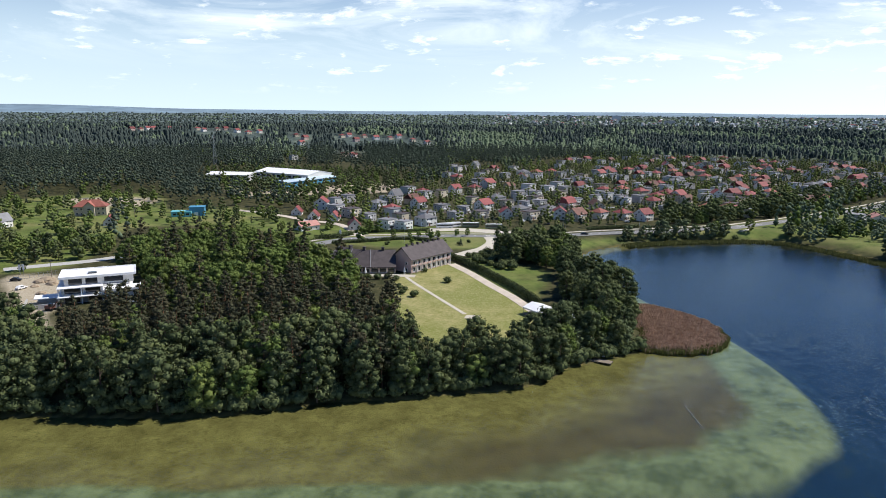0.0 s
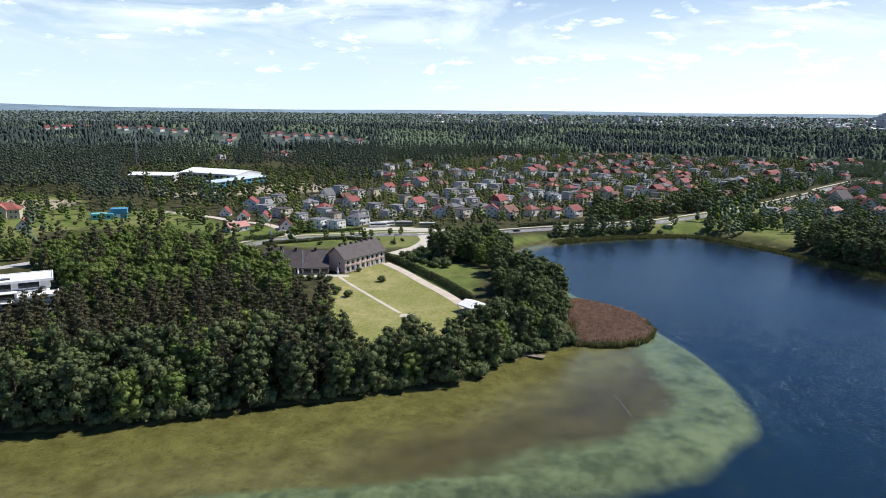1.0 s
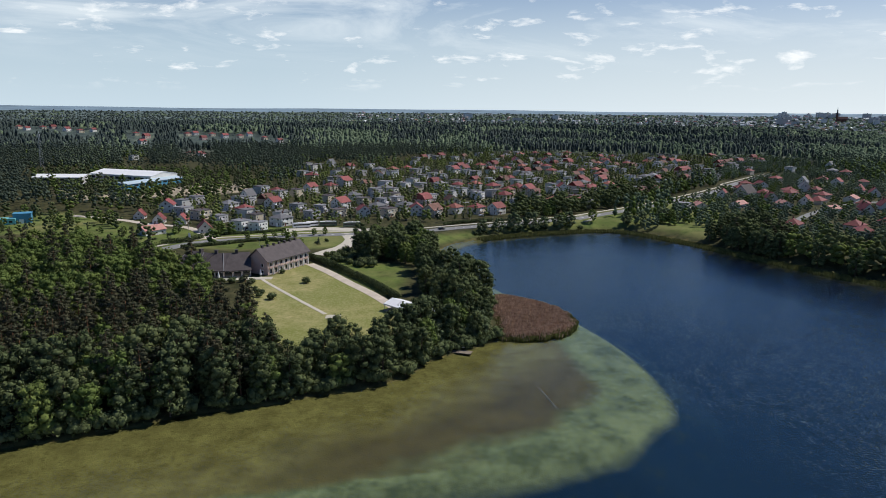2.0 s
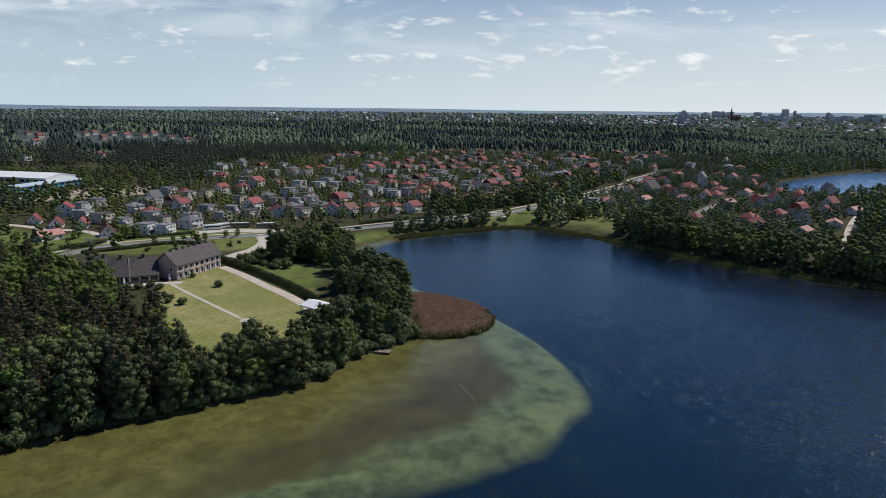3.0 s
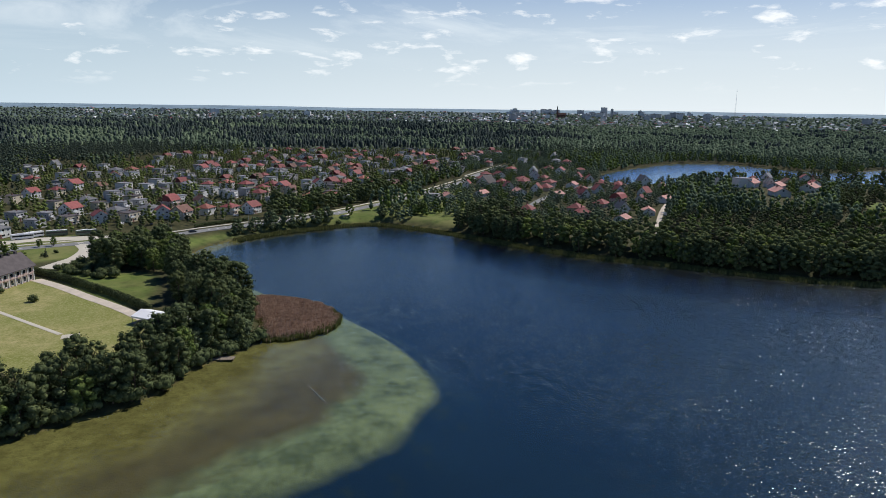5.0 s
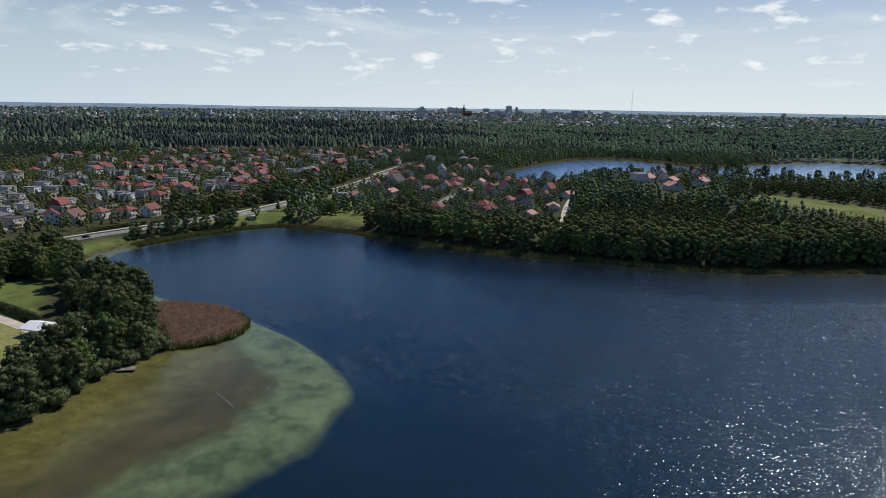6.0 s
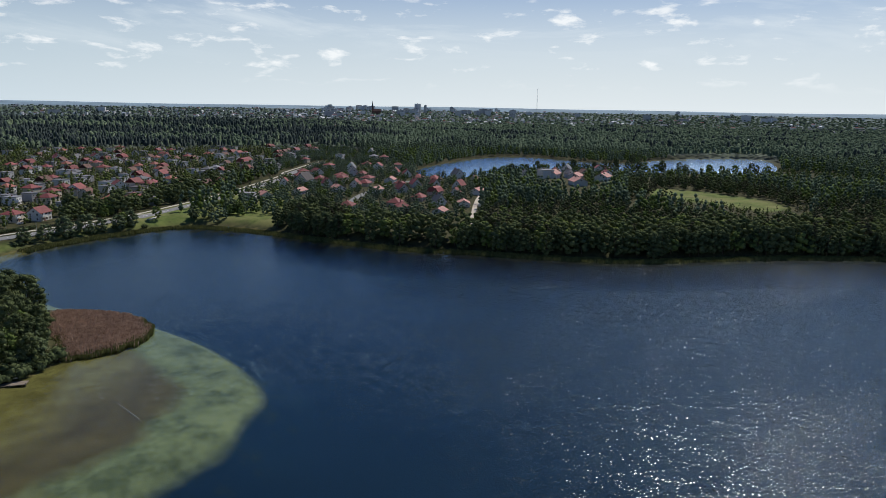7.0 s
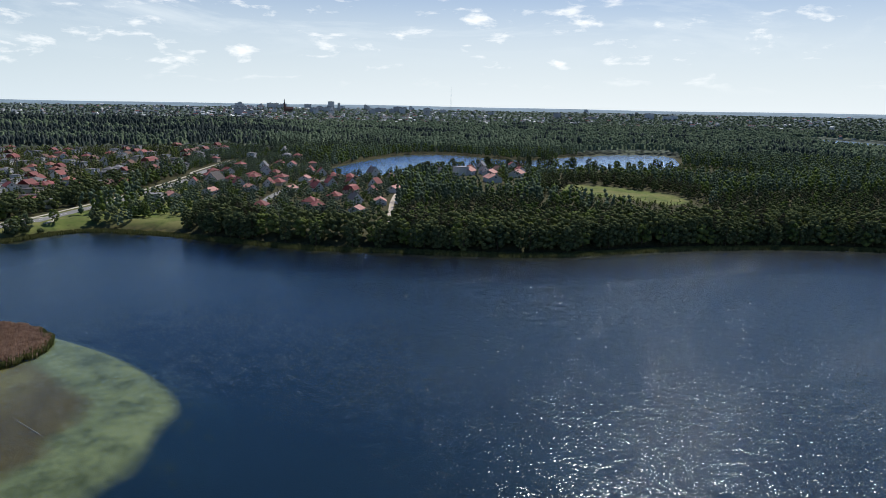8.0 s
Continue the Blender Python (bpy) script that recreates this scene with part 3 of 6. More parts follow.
def woodland(name, label, spots, mixes, sizes, count=90, size=1.5, category="woodland", mats=None, level=0, slim=1.0):
    """Many far trees as one thing of stuff: leaf crowns of a few kinds set side by side."""
    spots = np.array(spots)
    z = ground_height(spots[:, 0], spots[:, 1])
    V, F, I, o, given = [], [], [], 0, mats
    mats = []
    which = rng.choice(len(mixes), len(spots), p=np.array([w for _, w in mixes]) / sum(w for _, w in mixes))
    for k, (kind, _) in enumerate(mixes):
        mats.append(given[k] if given else SHAPES[kind][1])
        for variant in range(3):
            sel = np.flatnonzero((which == k) & (np.arange(len(spots)) % 3 == variant))
            _, _, v, f = prototype(kind, variant, count, size, level, 5 if level == 0 else 12)
            q = rng.uniform(0, 6.28, len(sel))
            s = rng.uniform(*sizes, len(sel))
            cx, sx = np.cos(q)[:, None] * slim, np.sin(q)[:, None] * slim
            w = np.stack([(v[:, 0] * cx - v[:, 1] * sx) * s[:, None] + spots[sel, 0:1], (v[:, 0] * sx + v[:, 1] * cx) * s[:, None] + spots[sel, 1:2],
                          v[:, 2] * s[:, None] + z[sel][:, None]], -1)
            V.append(w.reshape(-1, 3))
            F.append((f[None] + (np.arange(len(sel)) * len(v))[:, None, None] + o).reshape(-1, 3))
            I.append(np.full(len(sel) * len(f), k))
            o += len(sel) * len(v)
    me = raw_mesh(name, np.concatenate(V), np.concatenate(F), mats, True, np.concatenate(I))
    return tagged(new(name, me), label, category, kind="stuff")

TOWN = np.array([(-64, 418), (79, 420), (137, 440), (166, 428), (252, 504), (337, 572), (400, 622), (505, 672), (662, 886), (574, 898), (475, 947), (324, 1008), (165, 943), (99, 833), (10, 826), (-3, 645), (-66, 552), (-104, 517), (-107, 454)])
SETTLEMENT = np.array([(211, 388), (258, 372), (259, 337), (279, 298), (305, 275), (348, 295), (404, 336), (471, 399), (531, 422), (585, 379), (607, 335), (728, 403), (630, 438), (537, 487), (544, 545), (663, 783), (668, 899), (567, 873), (408, 608), (288, 476)])
INDUSTRY = np.array([(-217, 607), (-146, 496), (-93, 499), (-58, 559), (-23, 621), (-27, 723), (-114, 793), (-221, 783), (-260, 745)])
ROADSIDE = np.array([(134, 425), (154, 468), (212, 497), (295, 563), (353, 599), (359, 573), (243, 477), (183, 435)])

# ---- building kit ----
RED = plain("red_roof_tiles", (0.27, 0.075, 0.07), 0.75, 0.3, 0.5, 5.0, per_object=0.35)
ORANGE = plain("orange_roof_tiles", (0.33, 0.12, 0.09), 0.75, 0.3, 0.5, 5.0, per_object=0.3)
PINK = plain("faded_pink_roofing", (0.48, 0.24, 0.20), 0.75, 0.2, 0.4, 5.0, per_object=0.2)
BROWN = plain("brown_roof_tiles", (0.17, 0.085, 0.065), 0.8, 0.3, 0.5, 5.0, per_object=0.3)
SLATE = plain("dark_grey_roofing", (0.095, 0.08, 0.08), 0.8, 0.3, 0.5, 5.0, per_object=0.3)
GREY_ROOF = plain("grey_roofing_felt", (0.23, 0.23, 0.24), 0.85, 0.25, 0.3, 4.0, per_object=0.4)
WHITE_WALL = plain("white_render", (0.74, 0.73, 0.69), 0.9, 0.1, 0.3, 6.0, per_object=0.2)
CREAM_WALL = plain("cream_render", (0.66, 0.58, 0.44), 0.9, 0.12, 0.3, 6.0, per_object=0.25)
GREY_WALL = plain("grey_render", (0.50, 0.49, 0.48), 0.9, 0.15, 0.3, 6.0, per_object=0.3)
ROSE_WALL = plain("rose_render", (0.58, 0.43, 0.38), 0.9, 0.12, 0.3, 6.0, per_object=0.15)
WHITE_PAINT = plain("white_paint", (0.80, 0.80, 0.79), 0.6, 0.06, 0.5, 6.0)
CONCRETE = plain("concrete", (0.42, 0.41, 0.39), 0.9, 0.18, 0.3, 5.0)
ASPHALT = plain("worn_asphalt", (0.20, 0.20, 0.195), 0.9, 0.2, 0.1, 3.0)
PALE_PAVING = plain("pale_paving", (0.50, 0.46, 0.38), 0.9, 0.15, 0.2, 3.0)
GRAVEL = plain("pale_gravel", (0.52, 0.45, 0.37), 0.95, 0.22, 0.25, 2.5)
TIMBER = plain("weathered_timber", (0.22, 0.18, 0.14), 0.85, 0.3, 0.8, 8.0)
STEEL = plain("galvanised_steel", (0.42, 0.43, 0.44), 0.45, 0.15, 1.0, 6.0, metal=0.8)
BLUE_PAINT = plain("bright_blue_cladding", (0.08, 0.27, 0.42), 0.6, 0.12, 0.4, 5.0)
TEAL_PAINT = plain("pale_teal_cladding", (0.16, 0.48, 0.52), 0.6, 0.12, 0.4, 5.0)
CANVAS = plain("white_canvas", (0.82, 0.82, 0.82), 0.7, 0.05, 0.4, 5.0)
RUBBER = plain("black_rubber", (0.02, 0.02, 0.02), 0.8, 0.2)
GLASS, t, b = material("dark_window_glass", 0.08, 0, 0.6)
t.links.new(blend(t, noise_of(t, 0.7, 2), (0.012, 0.016, 0.02), (0.03, 0.036, 0.042)), b.inputs["Base Color"])


def box(bm, x0, y0, z0, x1, y1, z1):
    v = [bm.verts.new((x, y, z)) for x in (x0, x1) for y in (y0, y1) for z in (z0, z1)]
    for q in ((0, 1, 3, 2), (4, 6, 7, 5), (0, 4, 5, 1), (2, 3, 7, 6), (0, 2, 6, 4), (1, 5, 7, 3)):
        bm.faces.new([v[k] for k in q])


def extrude(bm, outline, x0, x1):
    """A y-z outline drawn out along x."""
    a = [bm.verts.new((x0, y, z)) for y, z in outline]
    c = [bm.verts.new((x1, y, z)) for y, z in outline]
    n = len(outline)
    bm.faces.new(a[::-1])
    bm.faces.new(c)
    for k in range(n):
        bm.faces.new((a[k], a[(k + 1) % n], c[(k + 1) % n], c[k]))


def slab(bm, outline, z0, z1):
    """A plan outline drawn out upwards."""
    a = [bm.verts.new((x, y, z0)) for x, y in outline]
    c = [bm.verts.new((x, y, z1)) for x, y in outline]
    n = len(outline)
    bm.faces.new(a[::-1])
    bm.faces.new(c)
    for k in range(n):
        bm.faces.new((a[k], a[(k + 1) % n], c[(k + 1) % n], c[k]))


def finish(bm, name, *materials):
    bmesh.ops.recalc_face_normals(bm, faces=bm.faces[:])
    me = bpy.data.meshes.new(name)
    bm.to_mesh(me)
    bm.free()
    for m in materials:
        me.materials.append(m)
    return me


def part(name, bm, mat, parent, label=""):
    """Link a bmesh, or a finished mesh, as one part of a thing."""
    ob = new(name, bm if isinstance(bm, bpy.types.Mesh) else finish(bm, name, mat))
    ob.parent = parent
    return tagged(ob, label) if label else ob


def boxes(*corners):
    bm = bmesh.new()
    for c in corners:
        box(bm, *c)
    return bm


def window_mesh(w, h):
    """A window in the x-z plane that faces -y: one frame with its pane set back in it."""
    bm = bmesh.new()
    f = 0.11
    loops = []
    for a, y in ((0, 0.02), (0, -0.10), (f, -0.10), (f, -0.03)):
        loops.append([bm.verts.new((x, y, z)) for x, z in ((-w / 2 + a, a), (w / 2 - a, a), (w / 2 - a, h - a), (-w / 2 + a, h - a))])
    for p, q in zip(loops, loops[1:]):
        for k in range(4):
            bm.faces.new((p[k], p[(k + 1) % 4], q[(k + 1) % 4], q[k]))
    bm.faces.new(loops[0][::-1])
    bm.faces.new(loops[-1]).material_index = 1
    return finish(bm, "window", WHITE_PAINT, GLASS)


WINDOWS = {k: window_mesh(*k) for k in ((1.4, 1.4), (2.2, 1.4), (1.6, 2.1), (3.2, 2.2))}


def add_window(parent, kind, x, y, z, facing=0, name="window"):
    ob = new(name, WINDOWS[kind])
    ob.parent = parent
    ob.matrix_local = pose(x, y, z, 0, 0, facing)
    return ob


def door_mesh(w=1.0, h=2.1):
    bm = boxes((-w / 2, -0.06, 0.1, w / 2, 0.02, h), (-w / 2 - 0.08, -0.09, 0.1, -w / 2, 0.02, h + 0.08), (w / 2, -0.09, 0.1, w / 2 + 0.08, 0.02, h + 0.08),
               (-w / 2 - 0.3, -1.0, -0.4, w / 2 + 0.3, 0.02, 0.1))
    return finish(bm, "door", BROWN)


DOOR = door_mesh()


def roof_gable(w, d, z, rise, over=0.55, thick=0.22):
    bm = bmesh.new()
    s = rise / (d / 2)
    y, e = d / 2 + over, z - over * s
    extrude(bm, [(-y, e), (0, z + rise), (y, e), (y, e + thick), (0, z + rise + thick), (-y, e + thick)], -w / 2 - over, w / 2 + over)
    return bm


def roof_hip(w, d, z, rise, over=0.5, thick=0.2):
    bm = bmesh.new()
    x, y = w / 2 + over, d / 2 + over
    r = max(w - d, 0) / 2 + 0.3
    low = [bm.verts.new(p) for p in ((-x, -y, z - 0.1), (x, -y, z - 0.1), (x, y, z - 0.1), (-x, y, z - 0.1))]
    mid = [bm.verts.new((*v.co[:2], z - 0.1 + thick)) for v in low]
    a, b2 = bm.verts.new((-r, 0, z + rise)), bm.verts.new((r, 0, z + rise))
    bm.faces.new(low[::-1])
    for k in range(4):
        bm.faces.new((low[k], low[(k + 1) % 4], mid[(k + 1) % 4], mid[k]))
    bm.faces.new((mid[0], mid[1], b2, a))
    bm.faces.new((mid[2], mid[3], a, b2))
    bm.faces.new((mid[1], mid[2], b2))
    bm.faces.new((mid[3], mid[0], a))
    return bm


def roof_mansard(w, d, z, rise, over=0.4):
    bm = bmesh.new()
    y = d / 2 + over
    k = d / 2 * 0.62
    extrude(bm, [(-y, z - 0.2), (-k, z + rise * 0.72), (0, z + rise), (k, z + rise * 0.72), (y, z - 0.2), (y, z - 0.4), (-y, z - 0.4)], -w / 2 - over, w / 2 + over)
    return bm


def roof_flat(w, d, z, over=0.25):
    return boxes((-w / 2 - over, -d / 2 - over, z, w / 2 + over, d / 2 + over, z + 0.28), (-w / 2 + 0.3, -d / 2 + 0.3, z + 0.28, w / 2 - 0.3, d / 2 - 0.3, z + 0.34))


# kind: width, depth, wall height, roof, rise, roof material, wall material, label
KINDS = {
    "f": (10, 10, 6.4, "flat", 0, GREY_ROOF, GREY_WALL, "two-storey grey rendered cube house with flat roof"),
    "w": (10, 9.5, 6.4, "flat", 0, GREY_ROOF, WHITE_WALL, "two-storey white cube house with flat grey roof"),
    "c": (11, 10, 6.2, "flat", 0, SLATE, CREAM_WALL, "two-storey cream cube house with flat dark roof"),
    "r": (11, 9.5, 5.6, "gable", 3.4, RED, WHITE_WALL, "white house with a red tiled gable roof"),
    "t": (9.5, 8, 3.2, "gable", 4.2, RED, WHITE_WALL, "small white house with a steep red gable roof"),
    "h": (11, 10.5, 5.6, "hip", 2.8, RED, CREAM_WALL, "cream house with a red tiled hip roof"),
    "o": (11, 10, 5.4, "hip", 3.0, ORANGE, WHITE_WALL, "white house with an orange tiled hip roof"),
    "p": (14, 10, 3.4, "gable", 2.6, PINK, WHITE_WALL, "low house with a faded pink roof"),
    "b": (11, 9.5, 5.0, "gable", 3.6, BROWN, CREAM_WALL, "cream house with a brown tiled gable roof"),
    "g": (11, 10.5, 5.4, "hip", 2.6, GREY_ROOF, WHITE_WALL, "white house with a grey hip roof"),
    "k": (9.5, 9, 5.2, "gable", 5.0, GREY_ROOF, WHITE_WALL, "white house with a steep grey gable roof"),
    "m": (11, 10, 5.0, "mansard", 4.0, RED, ROSE_WALL, "rose house with a red mansard roof"),
    "v": (11.5, 10, 3.3, "hip", 3.4, RED, CREAM_WALL, "low cream bungalow with a broad red hip roof"),
    "d": (17, 13, 4.0, "gable", 6.5, SLATE, GREY_WALL, "large house with a steep black roof"),
}
MADE = {}


def house(kind, x, y, rot, scale=1.0, group="", far=False):
    """A house: built once for each kind, then copied."""
    m = Matrix.LocRotScale((x, y, ground_z(x, y) - 0.15), Euler((0, 0, radians(rot))), (scale, scale, scale))
    if (kind, far) in MADE:
        ob = copy_thing(MADE[kind, far], m)
        return tagged(ob, group=group) if group else ob
    w, d, wall, roof, rise, roof_mat, wall_mat, label = KINDS[kind]
    root = tagged(new("house"), label, "house", group)
    bm = bmesh.new()
    if roof in ("gable", "mansard"):
        s = 0.98 if roof == "gable" else 0.66
        extrude(bm, [(-d / 2, -1.5), (d / 2, -1.5), (d / 2, wall), (0, wall + rise * s), (-d / 2, wall)], -w / 2, w / 2)
    else:
        box(bm, -w / 2, -d / 2, -1.5, w / 2, d / 2, wall)
    part("wall", bm, wall_mat, root)
    if roof == "flat":
        rb = roof_flat(w, d, wall)
    else:
        rb = {"gable": roof_gable, "hip": roof_hip, "mansard": roof_mansard}[roof](w, d, wall, rise)
    part("roof", rb, roof_mat, root)
    top = wall + max(rise, 0.3)
    part("chimney", boxes((w * 0.18, 0.6, wall - 0.2, w * 0.18 + 0.7, 1.3, top + 0.9), (w * 0.18 - 0.08, 0.52, top + 0.9, w * 0.18 + 0.78, 1.38, top + 1.05)), BROWN, root, "brick chimney")
    for z in ((0.9, 3.8) if wall > 4.5 else (0.9,)):
        for k in (-0.32, 0.0, 0.32):
            if not (far and k == 0.0):
                add_window(root, (1.4, 1.4) if k else (2.2, 1.4), k * w, -d / 2 - 0.003, z)
        for k in ((0.1,) if far else (-0.25, 0.25)):
            add_window(root, (1.4, 1.4), w / 2 + 0.003, k * d, z, 90)
            if not far:
                add_window(root, (1.4, 1.4), -w / 2 - 0.003, k * d, z, -90)
    if roof in ("gable", "mansard"):
        for side in (1, -1):
            add_window(root, (1.4, 1.4), side * (w / 2 + 0.003), 0, wall + 0.2, 90 * side)
    if not far:
        ob = new("door", DOOR)
        ob.parent = root
        ob.matrix_local = pose(-w * 0.16, -d / 2 - 0.003, 0.15)
        if wall > 4.5:
            part("balcony", boxes((-w * 0.48, -d / 2 - 1.3, 3.2, -w * 0.14, -d / 2, 3.38), (-w * 0.48, -d / 2 - 1.3, 3.38, -w * 0.14, -d / 2 - 1.22, 4.3),
                                  (-w * 0.48, -d / 2 - 1.22, 3.38, -w * 0.48 + 0.08, -d / 2, 4.3), (-w * 0.14 - 0.08, -d / 2 - 1.22, 3.38, -w * 0.14, -d / 2, 4.3)), WHITE_PAINT, root, "white balcony")
    root.matrix_world = m
    MADE[kind, far] = root
    return root


def strip(name, line, width, mat, label, lift=0.06, category="road", kind="structure"):
    """A road or path laid over the ground along a smooth line, with its edges turned down."""
    line = np.asarray(line)
    d = np.gradient(line, axis=0)
    d /= np.linalg.norm(d, axis=1)[:, None]
    n = np.stack([-d[:, 1], d[:, 0]], -1)
    across = np.array([-0.5, -0.5, -0.17, 0.17, 0.5, 0.5]) * width
    drop = np.array([-0.5, 0, 0.03, 0.03, 0, -0.5])
    p = line[:, None] + n[:, None] * across[None, :, None]
    z = ground_height(p[..., 0].ravel(), p[..., 1].ravel()).reshape(p.shape[:2])
    z = np.maximum(z, z.mean(1, keepdims=True)) + lift + drop[None]
    v = np.concatenate([p, z[..., None]], -1).reshape(-1, 3)
    a, k = np.meshgrid(np.arange(len(line) - 1), np.arange(5), indexing="ij")
    q = np.stack([a * 6 + k, (a + 1) * 6 + k, (a + 1) * 6 + k + 1, a * 6 + k + 1], -1).reshape(-1, 4)
    return tagged(new(name, raw_mesh(name, v, q[:, ::-1], [mat], False)), label, category, kind=kind)


def sun_umbrella(x, y):
    root = tagged(new("sun_umbrella"), "closed white sun umbrella on the terrace", "umbrella", "umbrellas on the terrace")
    root.location = (x, y, ground_z(x, y))
    v, f = tube([(0, 0, 0), (0, 0, 3.2)], [0.04, 0.04], 6)
    part("pole", raw_mesh("pole", v, f, [STEEL]), None, root)
    v, f = tube([(0, 0, 0.7), (0, 0, 1.2), (0, 0, 2.2), (0, 0, 3.3)], [0.42, 0.5, 0.33, 0.04], 8)
    part("canopy", raw_mesh("canopy", v, f, [CANVAS], True), None, root, "folded white canvas canopy")
    part("base_plate", boxes((-0.45, -0.45, 0, 0.45, 0.45, 0.12)), CONCRETE, root)


for x, y in [(-34, 295), (-30, 298), (-25, 299), (-17, 297)]:
    sun_umbrella(x, y)


def hedge(line, high, wide, label):
    line = np.asarray(line)
    d = np.diff(line, axis=0)
    blobs = []
    for (x, y), (dx, dy) in zip(line[:-1], d):
        for s in np.arange(0, 1, 1.0 / max(1, np.hypot(dx, dy) / 1.2)):
            px, py = x + dx * s, y + dy * s
            blobs.append((px, py, ground_z(px, py) + high * 0.5, wide * 0.55, high * 0.55))
    v, f = leaves(rng, blobs, len(blobs) * 130, 0.3)
    ob = tagged(new("hedge"), label, "hedge")
    part("foliage", raw_mesh("foliage", v, f, [LEAF_ALDER], True), None, ob)
    return ob


hedge(smooth_line([(4, 330), (12, 315), (21, 293), (29, 272), (36, 249)], 3, False), 2.6, 2.4, "long clipped dark green hedge beside the track")
hedge(smooth_line([(-59, 365), (-39, 372), (-20, 379), (-1, 370)], 3, False), 1.8, 1.8, "clipped green hedge behind the hotel")
hedge(smooth_line([(-48, 401), (-28, 402), (-8, 409)], 3, False), 1.4, 1.4, "low clipped hedge by the road")
hedge(smooth_line([(-71, 377), (-59, 383), (-52, 394)], 3, False), 2.4, 2.4, "dark green hedge by the cottage gate")
hedge(smooth_line([(88, 413), (103, 419), (122, 424)], 3, False), 1.8, 1.8, "dark green garden hedge along the pavement")


def marquee(corners):
    """An open white tent: ridge roof on posts."""
    (ax, ay), (bx, by) = corners
    root = tagged(new("marquee"), "long white marquee tent with open sides", "tent")
    root.matrix_world = Matrix.Translation((ax, ay, ground_z(ax, ay))) @ Matrix.Rotation(math.atan2(by - ay, bx - ax), 4, "Z")
    run, wide = math.hypot(bx - ax, by - ay), 8.0
    bm = bmesh.new()
    extrude(bm, [(-0.3, 2.55), (wide / 2, 3.9), (wide + 0.3, 2.55), (wide + 0.3, 2.62), (wide / 2, 3.98), (-0.3, 2.62)], -0.3, run + 0.3)
    part("canopy", bm, CANVAS, root)
    for y in (-0.3, wide + 0.24):
        part("valance", boxes((-0.3, y, 2.2, run + 0.3, y + 0.06, 2.6)), CANVAS, root)
    for k in range(6):
        for y in (0, wide):
            x = run * k / 5
            part("post", boxes((x - 0.06, y - 0.06, 0, x + 0.06, y + 0.06, 2.6)), STEEL, root)
    part("deck", boxes((-0.4, -0.4, -0.5, run + 0.4, wide + 0.4, 0.12)), TIMBER, root, "weathered timber deck")
    bm = bmesh.new()
    for k in range(5):
        box(bm, 2 + k * 3.4, 2, 0.8, 4.2 + k * 3.4, 3, 0.86)
        box(bm, 2.2 + k * 3.4, 2.4, 0.12, 2.3 + k * 3.4, 2.6, 0.8)
        box(bm, 3.9 + k * 3.4, 2.4, 0.12, 4.0 + k * 3.4, 2.6, 0.8)
    part("trestles", bm, TIMBER, root)


marquee([(29, 237), (41, 219)])
HOUSE_SPOTS += [(35, 233, 12), (41, 226, 11), (45, 220, 8)]


def pier(x, y, rot):
    root = tagged(new("pier"), "small weathered timber pier over the shallows", "pier")
    root.matrix_world = pose(x, y, 0.0, 0, 0, rot)
    for k in range(16):
        part("plank", boxes((-4 + k * 0.5, -1.4, 0.42, -3.54 + k * 0.5, 1.4, 0.5)), TIMBER, root)
    for x1 in (-3.8, 0, 3.8):
        for y1 in (-1.2, 1.2):
            v, f = tube([(x1, y1, -1.6), (x1, y1, 0.75)], [0.09, 0.09], 8)
            part("pile", raw_mesh("pile", v, f, [TIMBER]), None, root)
    part("beam", boxes((-4, -1.25, 0.25, 4, -1.1, 0.42), (-4, 1.1, 0.25, 4, 1.25, 0.42)), TIMBER, root)


def boat(x, y, rot, mat, label, z=0.0, length=3.8):
    root = tagged(new("rowing_boat"), label, "boat")
    root.matrix_world = pose(x, y, z, 0, 0, rot)
    bm = bmesh.new()
    rings = []
    for s in np.linspace(0, 1, 9):
        w = 0.62 * (math.sin(math.pi * (0.12 + 0.88 * (1 - s)) ** 0.8) ** 0.5 if s < 1 else 0.0)
        w = max(w, 0.03)
        rings.append([bm.verts.new((length * (s - 0.5), w * k, h + 0.15 * s * s)) for k, h in ((-1, 0.42), (-0.75, 0.05), (0, -0.12), (0.75, 0.05), (1, 0.42), (0.86, 0.40), (0.6, 0.1), (0, 0.0), (-0.6, 0.1), (-0.86, 0.40))])
    for a, c in zip(rings, rings[1:]):
        for k in range(10):
            bm.faces.new((a[k], a[(k + 1) % 10], c[(k + 1) % 10], c[k]))
    bm.faces.new(rings[0])
    bm.faces.new(rings[-1][::-1])
    part("hull", bm, mat, root)
    for s in (-0.2, 0.2):
        part("thwart", boxes((length * s - 0.12, -0.52, 0.25, length * s + 0.12, 0.52, 0.29)), TIMBER, root)


px, py = (48, 200)
pier(px, py, -28)
bx, by = (50, 202)
boat(bx, by + 1, -20, WHITE_PAINT, "white rowing boat drawn up on the pier", 0.62, 3.0)
for (x, y), rot in zip([(214, 381), (214, 377), (217, 368)], (10, 40, -15)):
    boat(x, y, rot, WHITE_PAINT if rot != 40 else BLUE_PAINT, "small moored boat by the bay", 0.05)
for (x, y), rot in zip([(414, 84), (245, 321)], (10, 70)):
    boat(x, y, rot, WHITE_PAINT, "white boat at the far shore", 0.05, 4.5)


# ---- reed bed ----
REED = leafy("dry_reeds", (0.25, 0.165, 0.115), (0.56, 0.40, 0.29), 0.25, 0.0)
REED_GREEN = leafy("green_reeds", (0.09, 0.10, 0.035), (0.2, 0.2, 0.075), 0.2, 0.0)


